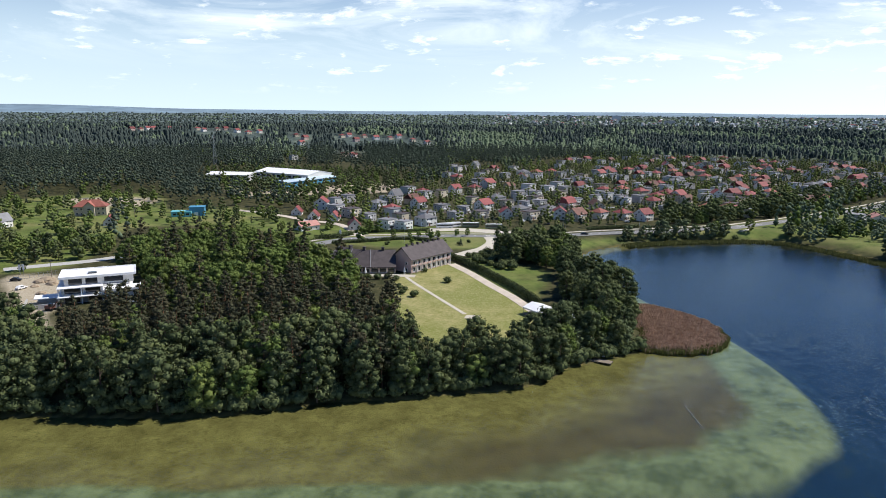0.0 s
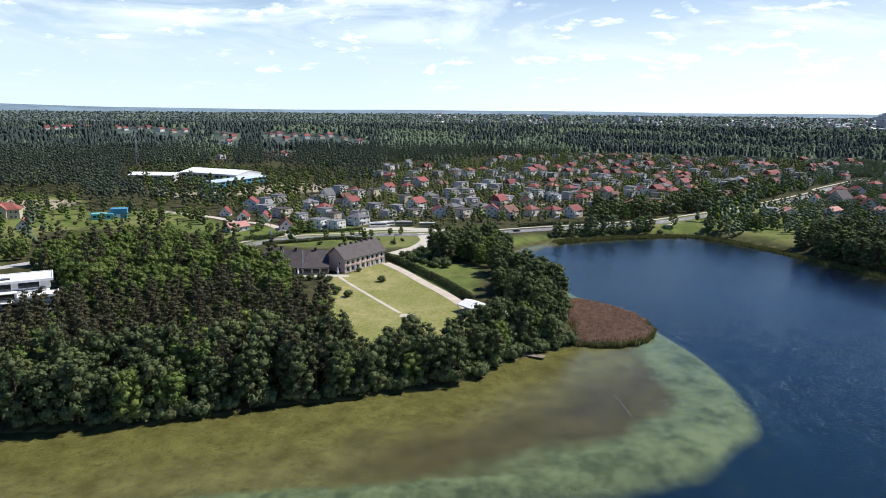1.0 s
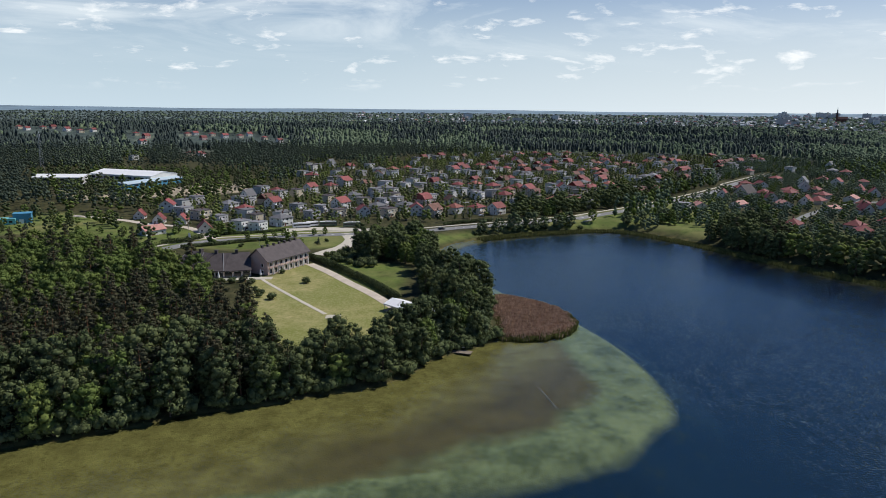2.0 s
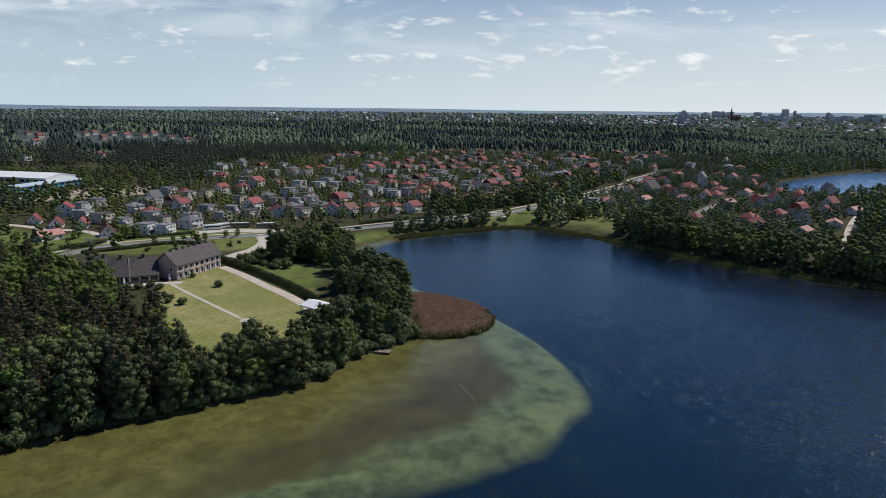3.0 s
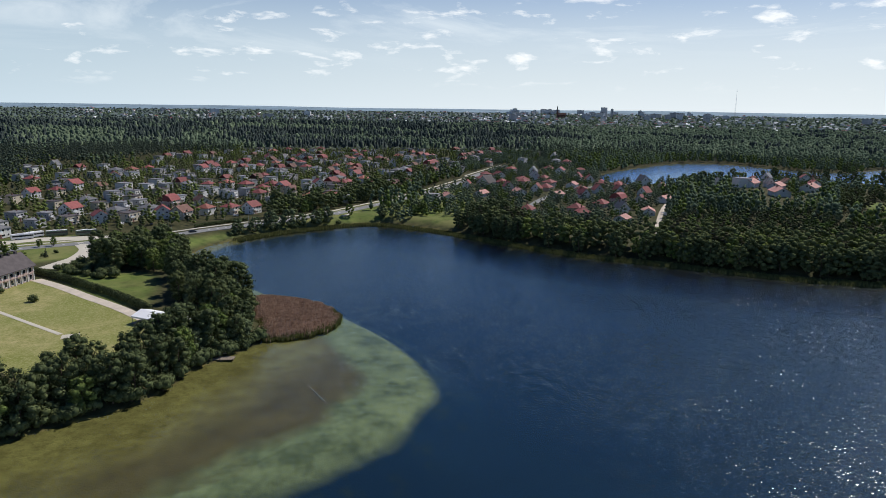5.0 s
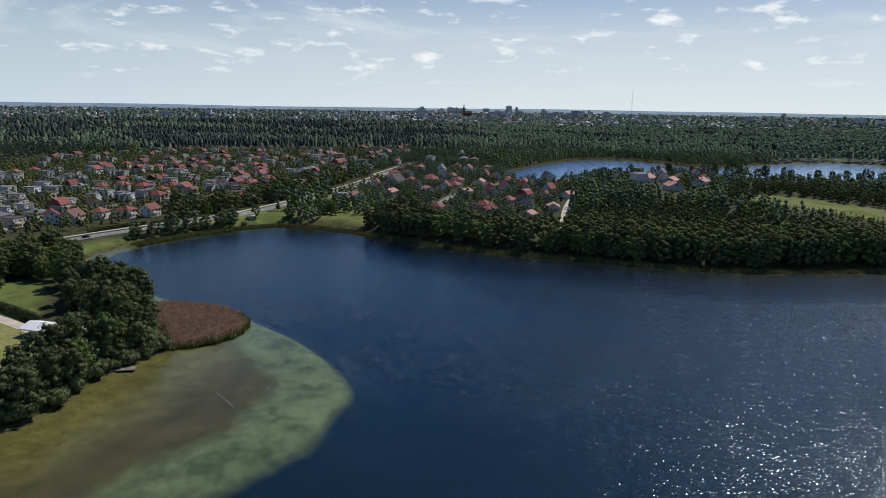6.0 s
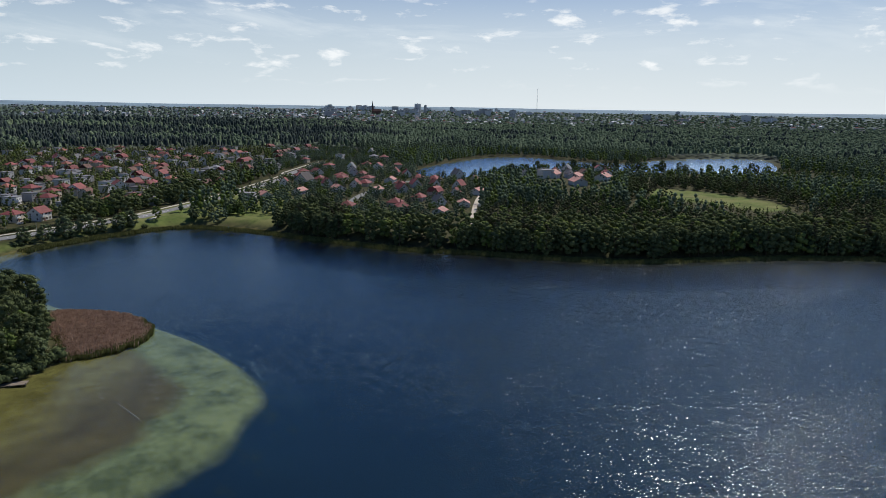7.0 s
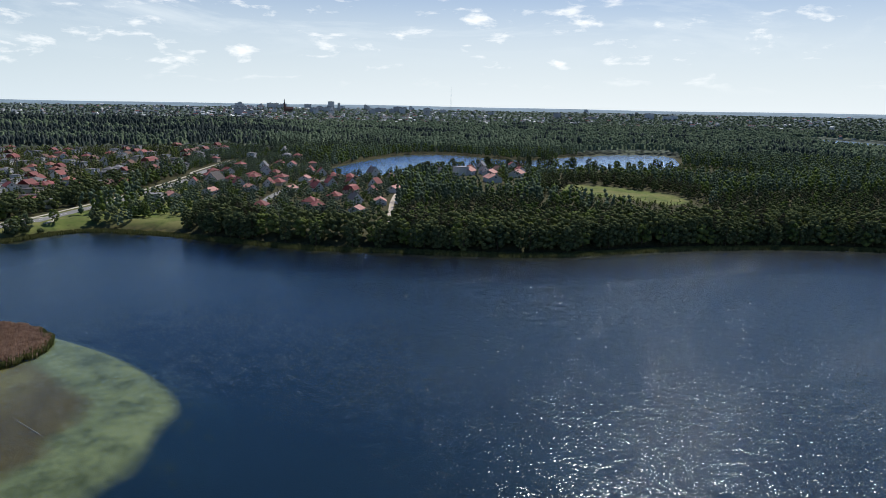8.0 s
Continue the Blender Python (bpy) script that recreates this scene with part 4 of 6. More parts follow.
def reed_bed():
    poly = smooth_line([(64, 210), (76, 207), (87, 210), (94, 216), (97, 225), (97, 236), (93, 247), (86, 257), (78, 262), (70, 250), (68, 228)], 4)
    (x0, y0), (x1, y1) = poly.min(0), poly.max(0)
    n = 30000
    x, y = rng.uniform(x0, x1, n), rng.uniform(y0, y1, n)
    edge = signed(poly, x, y) + 1.2 * np.sin(x * 0.9) * np.sin(y * 0.7) * 0.6
    ok = edge > 0
    x, y, edge = x[ok], y[ok], edge[ok]
    n = len(x)
    h = rng.uniform(1.1, 2.0, n) * np.where(edge < 2, 0.7, 1)
    q, w = rng.uniform(0, 6.28, n), rng.uniform(0.05, 0.13, n)
    lx, ly = rng.normal(size=n) * 0.25, rng.normal(size=n) * 0.25
    c, s = np.cos(q) * w, np.sin(q) * w
    v = np.stack([np.stack([x - c, y - s, np.full(n, -0.6)], -1), np.stack([x + c, y + s, np.full(n, -0.6)], -1),
                  np.stack([x + lx + c * 1.5, y + ly + s * 1.5, h], -1), np.stack([x + lx - c * 1.5, y + ly - s * 1.5, h], -1)], 1)
    green = (edge < rng.uniform(0, 3.0, n)) & (y < 232)
    me = raw_mesh("reed_bed", v.reshape(-1, 3), np.arange(4 * n).reshape(-1, 4), [REED, REED_GREEN], False, green.astype(int))
    tagged(new("reed_bed", me), "reddish brown dry reed bed with a green fringe", "reeds", kind="stuff")


reed_bed()


# ---- villa under construction ----


def villa():
    root = tagged(new("villa"), "unfinished white three-storey modern villa with flat roofs", "villa")
    ax, ay = VILLA
    root.matrix_world = pose(ax, ay, ground_z(ax, ay), 0, 0, VILLA_TURN)
    # storeys seen from the lake: x runs along the front, y away from it
    part("wall", boxes((0, 3, -1, 23, 17, 3.0)), GREY_WALL, root, "bare grey ground floor")
    part("wall", boxes((0, 3.5, 3.25, 23, 17, 6.1), ), WHITE_WALL, root)
    part("wall", boxes((1, 4.5, 6.35, 24.5, 17, 9.1)), WHITE_WALL, root)
    part("floor_slab", boxes((-1.2, -0.5, 3.0, 24, 17.2, 3.25)), WHITE_PAINT, root)
    part("floor_slab", boxes((-1.2, 0.5, 6.1, 14, 17.2, 6.35)), WHITE_PAINT, root)
    part("floor_slab", boxes((14.0, -4.0, 5.0, 27, 4.4, 5.3)), WHITE_PAINT, root, "white terrace slab")
    part("wall", boxes((15, -3.2, -1, 26.4, 3.4, 5.0)), WHITE_WALL, root)
    part("parapet", boxes((14.0, -4.0, 5.3, 27, -3.7, 5.75), (26.7, -3.7, 5.3, 27, 4.4, 5.75)), WHITE_PAINT, root)
    part("roof", boxes((-0.6, 3.4, 9.1, 25.6, 18, 9.6), (-0.6, 3.4, 9.6, 25.6, 3.8, 9.95), (-0.6, 17.6, 9.6, 25.6, 18, 9.95), (-0.6, 3.8, 9.6, -0.2, 17.6, 9.95), (25.2, 3.8, 9.6, 25.6, 17.6, 9.95)), WHITE_PAINT, root, "white flat roof with a low parapet")
    part("roof_light", boxes((9, 8, 9.6, 12, 10, 10.1)), GLASS, root)
    for x0, z, w in ((1, 3.5, 6), (8, 3.5, 5), (2.5, 6.6, 4.5), (8.2, 6.6, 4.0), (14.5, 6.9, 6.5)):
        y = 3.5 if z < 6 else 4.5
        part("window", boxes((x0, y - 0.04, z, x0 + w, y + 0.05, z + 2.2)), GLASS, root, "dark unglazed opening")
    for x0 in (1, 9):
        part("window", boxes((x0, 2.96, 0.2, x0 + 5, 3.05, 2.6)), GLASS, root, "dark unglazed opening")
    part("window", boxes((24.45, 7, 6.8, 24.55, 13, 8.7)), GLASS, root)
    for x0 in (-0.9, 6.6, 13.6):
        part("column", boxes((x0, 0.7, -1, x0 + 0.4, 1.1, 6.1)), WHITE_PAINT, root)
    part("retaining_wall", boxes((-12, -2, -1, -1.2, -1.6, 1.8), (-12, -2, -1, -11.6, 9, 1.8)), CONCRETE, root)
    part("canopy", boxes((-9, 3, 2.6, -1.2, 9, 2.85)), WHITE_PAINT, root)


VILLA, VILLA_TURN = (-139, 242), 24
villa()
HOUSE_SPOTS += [(VILLA[0] + 8, VILLA[1] + 14, 16), (VILLA[0] + 20, VILLA[1] + 16, 11), (VILLA[0] + 4, VILLA[1] + 4, 11), (VILLA[0] - 10, VILLA[1] + 4, 9)]


# ---- vehicles ----


def wheels(root, spots, r=0.33, w=0.22):
    v, f = tube([(0, -w, 0), (0, -w, 0), (0, 0, 0), (0, 0, 0)], [0.02, r, r, 0.02], 12)
    tyre = raw_mesh("wheel", v, f, [RUBBER])
    for x, y in spots:
        ob = part("wheel", tyre, None, root)
        ob.matrix_local = pose(x, y + (0 if y > 0 else w), r)


def car(x, y, rot, paint, label):
    root = tagged(new("car"), label, "car")
    root.matrix_world = pose(x, y, ground_z(x, y) + 0.1, 0, 0, rot)
    bm = bmesh.new()
    extrude(bm, [(-2.1, 0.3), (2.1, 0.3), (2.15, 0.75), (1.1, 0.92), (0.55, 1.42), (-1.2, 1.42), (-1.9, 0.95), (-2.15, 0.8)], -0.85, 0.85)
    bmesh.ops.rotate(bm, verts=bm.verts[:], matrix=Matrix.Rotation(-math.pi / 2, 3, "Z"))
    bmesh.ops.bevel(bm, geom=bm.edges[:], offset=0.06, segments=1, affect="EDGES")
    part("body", bm, paint, root)
    part("window", boxes((-1.1, -0.862, 0.95, 0.5, 0.862, 1.34)), GLASS, root, "dark side glass")
    wheels(root, ((1.3, 0.85), (1.3, -0.85), (-1.3, 0.85), (-1.3, -0.85)))


def van(x, y, rot, length, high, paint, label, name="van"):
    root = tagged(new(name), label, name)
    root.matrix_world = pose(x, y, ground_z(x, y) + 0.1, 0, 0, rot)
    bm = boxes((-length / 2, -1.15, 0.4, length / 2, 1.15, high))
    bmesh.ops.bevel(bm, geom=bm.edges[:], offset=0.15, segments=2, affect="EDGES")
    part("body", bm, paint, root)
    part("window_band", boxes((-length / 2 + 0.4, -1.165, high * 0.5, length / 2 - 0.3, 1.165, high * 0.78)), GLASS, root, "dark window band")
    part("windscreen", boxes((length / 2 - 0.1, -1.0, high * 0.45, length / 2 + 0.015, 1.0, high * 0.85)), GLASS, root)
    part("roof_panel", boxes((-length * 0.47, -1.0, high, length * 0.46, 1.0, high + 0.06), (-length * 0.2, -0.7, high + 0.06, length * 0.1, 0.7, high + 0.25)), WHITE_PAINT, root)
    wheels(root, ((length * 0.3, 1.1), (length * 0.3, -1.1), (-length * 0.3, 1.1), (-length * 0.3, -1.1)), 0.48, 0.3)


BUS_GREEN = plain("dull_green_paint", (0.10, 0.14, 0.10), 0.4, 0.1)
CAR_DARK = plain("dark_car_paint", (0.03, 0.035, 0.045), 0.3, 0.1)
CAR_SILVER = plain("silver_car_paint", (0.5, 0.5, 0.52), 0.3, 0.1)
for (x, y), rot, paint, label in zip([(1, 417), (6, 420), (17, 420), (31, 415)], (8, 25, 0, 2), (WHITE_PAINT, WHITE_PAINT, BUS_GREEN, BUS_GREEN),
                                     ("white coach parked in the bus bay", "white coach standing aslant in the bay", "dark green and white bus at the stop", "dark green bus at the stop")):
    van(x, y, rot, 10.5, 3.0, paint, label, "bus")
for (x, y), rot, paint, label in zip([(83, 398), (51, 438), (120, 443), (67, 433), (52, 443)], (5, 60, 10, 80, 60), (CAR_DARK, CAR_SILVER, CAR_SILVER, CAR_DARK, CAR_SILVER),
                                     ("dark car driving on the main road", "silver car parked by a garden", "silver car parked by a house", "dark car parked by a house", "silver car parked by a hedge")):
    car(x, y, rot, paint, label)
for (x, y), rot in zip([(379, 315)], (20,)):
    van(x, y, rot, 5.6, 2.4, WHITE_PAINT, "white delivery van parked on bare ground")
for (x, y), rot in zip([(-178, 279), (325, 507)], (10, 30)):
    car(x, y, rot, CAR_DARK, "dark car parked on the yard")


vx, vy = (-168, 266)
car(vx, vy, 70, WHITE_PAINT, "white car parked on the sandy yard")


def sand_mound(x, y, wide, high):
    """A tipped heap of building sand with a lumpy cone shape."""
    bm = bmesh.new()
    bmesh.ops.create_icosphere(bm, subdivisions=3, radius=1.0)
    for v in bm.verts:
        k = 1 + 0.25 * noise.noise(v.co * 2.2 + Vector((x, y, 0)))
        v.co = Vector((v.co.x * wide * k, v.co.y * wide * 0.8 * k, max(-0.3, v.co.z * high * k)))
    root = new("sand_mound", finish(bm, "sand_mound", HEAP))
    root.location = (x, y, ground_z(x, y))
    tagged(root, "mound of pale building sand on the yard", "mound", "sand mounds by the villa")


HEAP = plain("building_sand", (0.33, 0.26, 0.18), 0.95, 0.25, 0.6, 3.0)
for (x, y), w, h in zip([(-167, 277), (-165, 279), (-160, 274), (-156, 259), (-165, 270)], (2.6, 3.4, 2.8, 2.2, 1.8), (1.4, 2.0, 1.5, 1.1, 0.9)):
    sand_mound(x, y, w, h)


def excavator(x, y, rot):
    root = tagged(new("excavator"), "small dark tracked excavator on the building yard", "excavator")
    root.matrix_world = pose(x, y, ground_z(x, y), 0, 0, rot)
    for y1 in (-1.3, 0.8):
        bm = boxes((-1.7, y1, 0, 1.7, y1 + 0.5, 0.75))
        bmesh.ops.bevel(bm, geom=bm.edges[:], offset=0.2, segments=2, affect="EDGES")
        part("track", bm, RUBBER, root)
    part("body", boxes((-1.6, -1.2, 0.8, 1.0, 1.2, 1.8)), BROWN, root)
    part("cab", boxes((0.0, -1.1, 1.8, 1.2, 0.1, 2.8)), GLASS, root)
    v, f = tube([(1.0, 0.3, 1.4), (2.6, 0.3, 3.2), (4.2, 0.3, 2.2), (4.4, 0.3, 0.6)], [0.2, 0.22, 0.16, 0.12], 5)
    part("arm", raw_mesh("arm", v, f, [BROWN]), None, root)
    part("bucket", boxes((3.9, -0.2, 0.1, 4.6, 0.8, 0.7)), RUBBER, root)


ex, ey = (-140, 237)
excavator(ex, ey, -15)


# ---- halls, blue building, large house in the fields ----


def hall(a, c, deep, wall, rise, roof_mat, wall_mat, label):
    (ax, ay), (cx, cy) = a, c
    run = math.hypot(cx - ax, cy - ay)
    root = tagged(new("industrial_hall"), label, "hall", "industrial halls")
    root.matrix_world = Matrix.Translation((ax, ay, ground_z((ax + cx) / 2, (ay + cy) / 2))) @ Matrix.Rotation(math.atan2(cy - ay, cx - ax), 4, "Z")
    bm = bmesh.new()
    extrude(bm, [(0, -2), (deep, -2), (deep, wall), (deep / 2, wall + rise), (0, wall)], 0, run)
    part("wall", bm, wall_mat, root)
    bm = bmesh.new()
    extrude(bm, [(-0.6, wall - 0.05), (deep / 2, wall + rise + 0.1), (deep + 0.6, wall - 0.05), (deep + 0.6, wall + 0.25), (deep / 2, wall + rise + 0.4), (-0.6, wall + 0.25)], -0.5, run + 0.5)
    part("roof", bm, roof_mat, root)
    for k in range(int(run / 7)):
        part("window", boxes((2 + k * 7, -0.08, wall * 0.55, 6.5 + k * 7, 0.02, wall * 0.82)), GLASS, root)
    for k in (0.25, 0.7):
        part("gate", boxes((run * k, -0.1, -1, run * k + 4, 0.02, min(4, wall * 0.5))), GREY_WALL, root)
    HOUSE_SPOTS.extend((ax + (cx - ax) * s, ay + (cy - ay) * s + deep * 0.5, deep * 0.6) for s in (0.1, 0.4, 0.7, 0.95))


CITY_ROOF = plain("pale_blue_sheeting", (0.45, 0.55, 0.60), 0.6, 0.1, 0.2, 2.0)
h1, h2, h3, h4, h5, h6 = (-189, 692), (-129, 655), (-141, 617), (-105, 678), (-233, 677), (-190, 671)
hall(h1, h2, 34, 8, 3, WHITE_PAINT, WHITE_WALL, "long white industrial hall with a pale roof")
hall(h3, h4, 18, 5, 1.2, CITY_ROOF, BLUE_PAINT, "low hall with a bright blue front")
hall(h5, h6, 22, 6, 2, WHITE_PAINT, GREY_WALL, "pale roofed store shed")


def blue_building():
    ax, ay = BLUE_AT
    root = tagged(new("workshop"), "bright blue flat-roofed workshop in the field", "workshop")
    root.matrix_world = pose(ax, ay, ground_z(ax, ay), 0, 0, 12) @ Matrix.Scale(0.8, 4)
    part("wall", boxes((-14, 0, -1, 2, 8, 4.2)), TEAL_PAINT, root)
    part("wall", boxes((0, 3, -1, 12, 13, 7.2)), BLUE_PAINT, root)
    part("roof", boxes((-14.4, -0.4, 4.2, 2, 8.4, 4.5)), TEAL_PAINT, root)
    part("roof", boxes((-0.4, 2.6, 7.2, 12.4, 13.4, 7.6)), BLUE_PAINT, root)
    for k in range(4):
        part("window", boxes((-12.5 + k * 3.4, -0.06, 1.4, -10.2 + k * 3.4, 0.02, 2.9)), GLASS, root)
    part("door", boxes((4, 2.92, -0.2, 7, 3.02, 3.2)), WHITE_PAINT, root)


BLUE_AT = (-169, 453)
blue_building()
HOUSE_SPOTS.append((*BLUE_AT, 15))


def country_house():
    ax, ay = COUNTRY_AT
    root = tagged(new("house"), "large cream house with an orange-red many-sided roof", "house")
    root.matrix_world = pose(ax, ay, ground_z(ax, ay), 0, 0, 15)
    part("wall", boxes((-10, -5, -1, 10, 6, 6.0)), CREAM_WALL, root)
    part("roof", roof_hip(20, 11, 6.0, 4.2), ORANGE, root)
    bm = bmesh.new()
    extrude(bm, [(-3.2, -1), (3.2, -1), (3.2, 6.4), (0, 9.2), (-3.2, 6.4)], 0, 7.5)
    bmesh.ops.rotate(bm, verts=bm.verts[:], matrix=Matrix.Rotation(-math.pi / 2, 3, "Z"))
    part("gable", bm, CREAM_WALL, root)
    bm = bmesh.new()
    extrude(bm, [(-3.8, 6.0), (0, 9.35), (3.8, 6.0), (3.8, 6.3), (0, 9.7), (-3.8, 6.3)], 0, 8.1)
    bmesh.ops.rotate(bm, verts=bm.verts[:], matrix=Matrix.Rotation(-math.pi / 2, 3, "Z"))
    part("porch_roof", bm, ORANGE, root)
    for x in (-8, -5.2, 5.2, 8):
        for z in (0.8, 3.8):
            add_window(root, (1.4, 1.4), x, -5.003, z)
    for z in (0.8, 3.8):
        add_window(root, (2.2, 1.4), 0, -7.503, z)
    part("chimney", boxes((4, 1, 6, 5, 2, 11)), BROWN, root)


COUNTRY_AT = (-236, 458)
country_house()
HOUSE_SPOTS.append((*COUNTRY_AT, 14))


# ---- masts and poles ----


def lattice_mast(x, y, high, wide, label):
    root = tagged(new("radio_mast"), label, "mast")
    root.location = (x, y, ground_z(x, y) - 0.5)
    n = int(high / (wide * 1.3))
    legs = [(math.cos(q) * wide / 2, math.sin(q) * wide / 2) for q in (0.5, 2.6, 4.7)]
    taper = lambda z: 1 - 0.75 * z / high
    for lx, ly in legs:
        v, f = tube([(lx, ly, 0), (lx * 0.25, ly * 0.25, high)], [0.16, 0.09], 4)
        part("leg", raw_mesh("leg", v, f, [STEEL]), None, root)
    pieces = []
    for k in range(n):
        z, z2 = high * k / n, high * (k + 1) / n
        for a in range(3):
            p, q = legs[a], legs[(a + 1) % 3]
            pieces.append(tube([(p[0] * taper(z), p[1] * taper(z), z), (q[0] * taper(z2), q[1] * taper(z2), z2)], [0.07, 0.07], 3))
            pieces.append(tube([(p[0] * taper(z2), p[1] * taper(z2), z2), (q[0] * taper(z2), q[1] * taper(z2), z2)], [0.06, 0.06], 3))
    v, f = gather(pieces)
    part("bracing", raw_mesh("bracing", v, f, [STEEL]), None, root)
    part("antenna", boxes((-0.9, -0.2, high - 4, -0.6, 0.2, high - 1), (0.6, -0.2, high - 4, 0.9, 0.2, high - 1), (-0.1, -0.1, high, 0.1, 0.1, high + 4)), WHITE_PAINT, root)


mx, my = (-251, 759)
lattice_mast(mx, my, 42, 5, "grey steel lattice radio mast in the wood")


def lamp_post(x, y, high=8.0):
    root = tagged(new("street_lamp"), "slim grey steel street lamp", "street lamp", "street lamps along the road")
    root.location = (x, y, ground_z(x, y))
    v, f = tube([(0, 0, -0.3), (0, 0, high * 0.9), (0.3, 0, high), (1.4, 0, high + 0.1)], [0.1, 0.07, 0.06, 0.05], 6)
    part("pole", raw_mesh("pole", v, f, [STEEL]), None, root)
    part("lamp_head", boxes((1.2, -0.12, high, 1.9, 0.12, high + 0.14)), STEEL, root)


for x, y in [(-21, 366), (-60, 395), (73, 405), (120, 416), (76, 429), (107, 422)]:
    lamp_post(x, y)


def flagpole(x, y, high, label):
    root = tagged(new("sign_post"), label, "sign")
    root.location = (x, y, ground_z(x, y))
    part("post", boxes((-0.08, -0.08, -0.3, 0.08, 0.08, high)), STEEL, root)
    part("panel", boxes((-0.5, -0.06, high - 2.4, 0.5, -0.08 - 0.06, high)), WHITE_PAINT, root, "plain white sign panel")


for x, y in [(-183, 290), (-182, 291), (-58, 383), (-13, 411)]:
    flagpole(x, y, 4.5, "white upright sign on a post")


def power_pole(x, y, high, rot):
    root = tagged(new("power_pole"), "wooden power pole with a crossbar", "power pole", "power poles in the fields")
    root.matrix_world = pose(x, y, ground_z(x, y), 0, 0, rot)
    v, f = tube([(0, 0, -0.5), (0, 0, high)], [0.16, 0.1], 6)
    part("pole", raw_mesh("pole", v, f, [TIMBER]), None, root)
    part("crossbar", boxes((-1.1, -0.07, high - 0.8, 1.1, 0.07, high - 0.65)), TIMBER, root)


for x, y in [(-163, 279), (-196, 433), (-208, 510), (-223, 464)]:
    power_pole(x, y, 9, 20)

# site fence beside the villa's road
FENCE = smooth_line([(-181, 277), (-174, 285), (-167, 291)], 6, False)
fence = tagged(new("site_fence"), "grey mesh site fence along the road", "fence")
for (x0, y0), (x1, y1) in zip(FENCE[:-1], FENCE[1:]):
    z = ground_z(x0, y0)
    part("post", boxes((x0 - 0.05, y0 - 0.05, z - 0.3, x0 + 0.05, y0 + 0.05, z + 2.0)), STEEL, fence)
    v, f = gather([tube([(x0, y0, z + h), (x1, y1, z + h)], [0.03, 0.03], 3) for h in (0.3, 1.1, 1.9)])
    part("rail", raw_mesh("rail", v, f, [STEEL]), None, fence)


# ---- distant town ----
CITY_WALL = plain("pale_panel_walls", (0.60, 0.60, 0.60), 0.9, 0.15, 0.05, 0.6, per_object=0.4)


def apartment_block(x, y, wide, deep, high, rot):
    root = tagged(new("apartment_building"), "pale distant apartment block with a flat roof", "building", "distant town blocks")
    root.matrix_world = pose(x, y, ground_z(x, y) - 1, 0, 0, rot)
    part("wall", boxes((-wide / 2, -deep / 2, -4, wide / 2, deep / 2, high)), CITY_WALL, root)
    part("roof", boxes((-wide / 2 - 0.4, -deep / 2 - 0.4, high, wide / 2 + 0.4, deep / 2 + 0.4, high + 0.7), (-2, -2, high + 0.7, 3, 2, high + 3)), GREY_ROOF, root)


for k in range(64):
    az = radians(rng.choice([rng.uniform(37, 54), rng.uniform(40, 72), rng.uniform(8, 40)], p=[0.55, 0.3, 0.15]))
    r = rng.uniform(3100, 4500)
    apartment_block(math.sin(az) * r, math.cos(az) * r, rng.uniform(16, 46), 13, rng.uniform(14, 30), rng.uniform(-40, 40) - math.degrees(az))


def at_bearing(point, r):
    d = Vector((point[0], point[1])).normalized() * r
    return d.x, d.y


TOWER, SPIRE, TALL = (1459, 1471), (1204, 1377), (2377, 1699)
x, y = at_bearing(TOWER, 3900)
apartment_block(x, y, 34, 22, 52, -46)
apartment_block(x + 34, y - 26, 14, 20, 44, -46)
x, y = at_bearing(SPIRE, 3700)


def church(x, y):
    root = tagged(new("church"), "distant brick church with a tall pointed spire", "church")
    root.matrix_world = pose(x, y, ground_z(x, y) - 1, 0, 0, -40)
    bm = bmesh.new()
    extrude(bm, [(-9, -2), (9, -2), (9, 16), (0, 26), (-9, 16)], 0, 40)
    part("nave", bm, BROWN, root)
    part("tower", boxes((-8, -4.5, -2, 1, 4.5, 36)), BROWN, root)
    v, f = tube([(-3.5, 0, 36), (-3.5, 0, 37), (-3.5, 0, 68)], [4.5, 4.6, 0.15], 8)
    part("spire", raw_mesh("spire", v, f, [SLATE]), None, root)


church(x, y)
x, y = at_bearing(TALL, 3300)
lattice_mast(x, y, 140, 6, "tall thin distant radio mast")




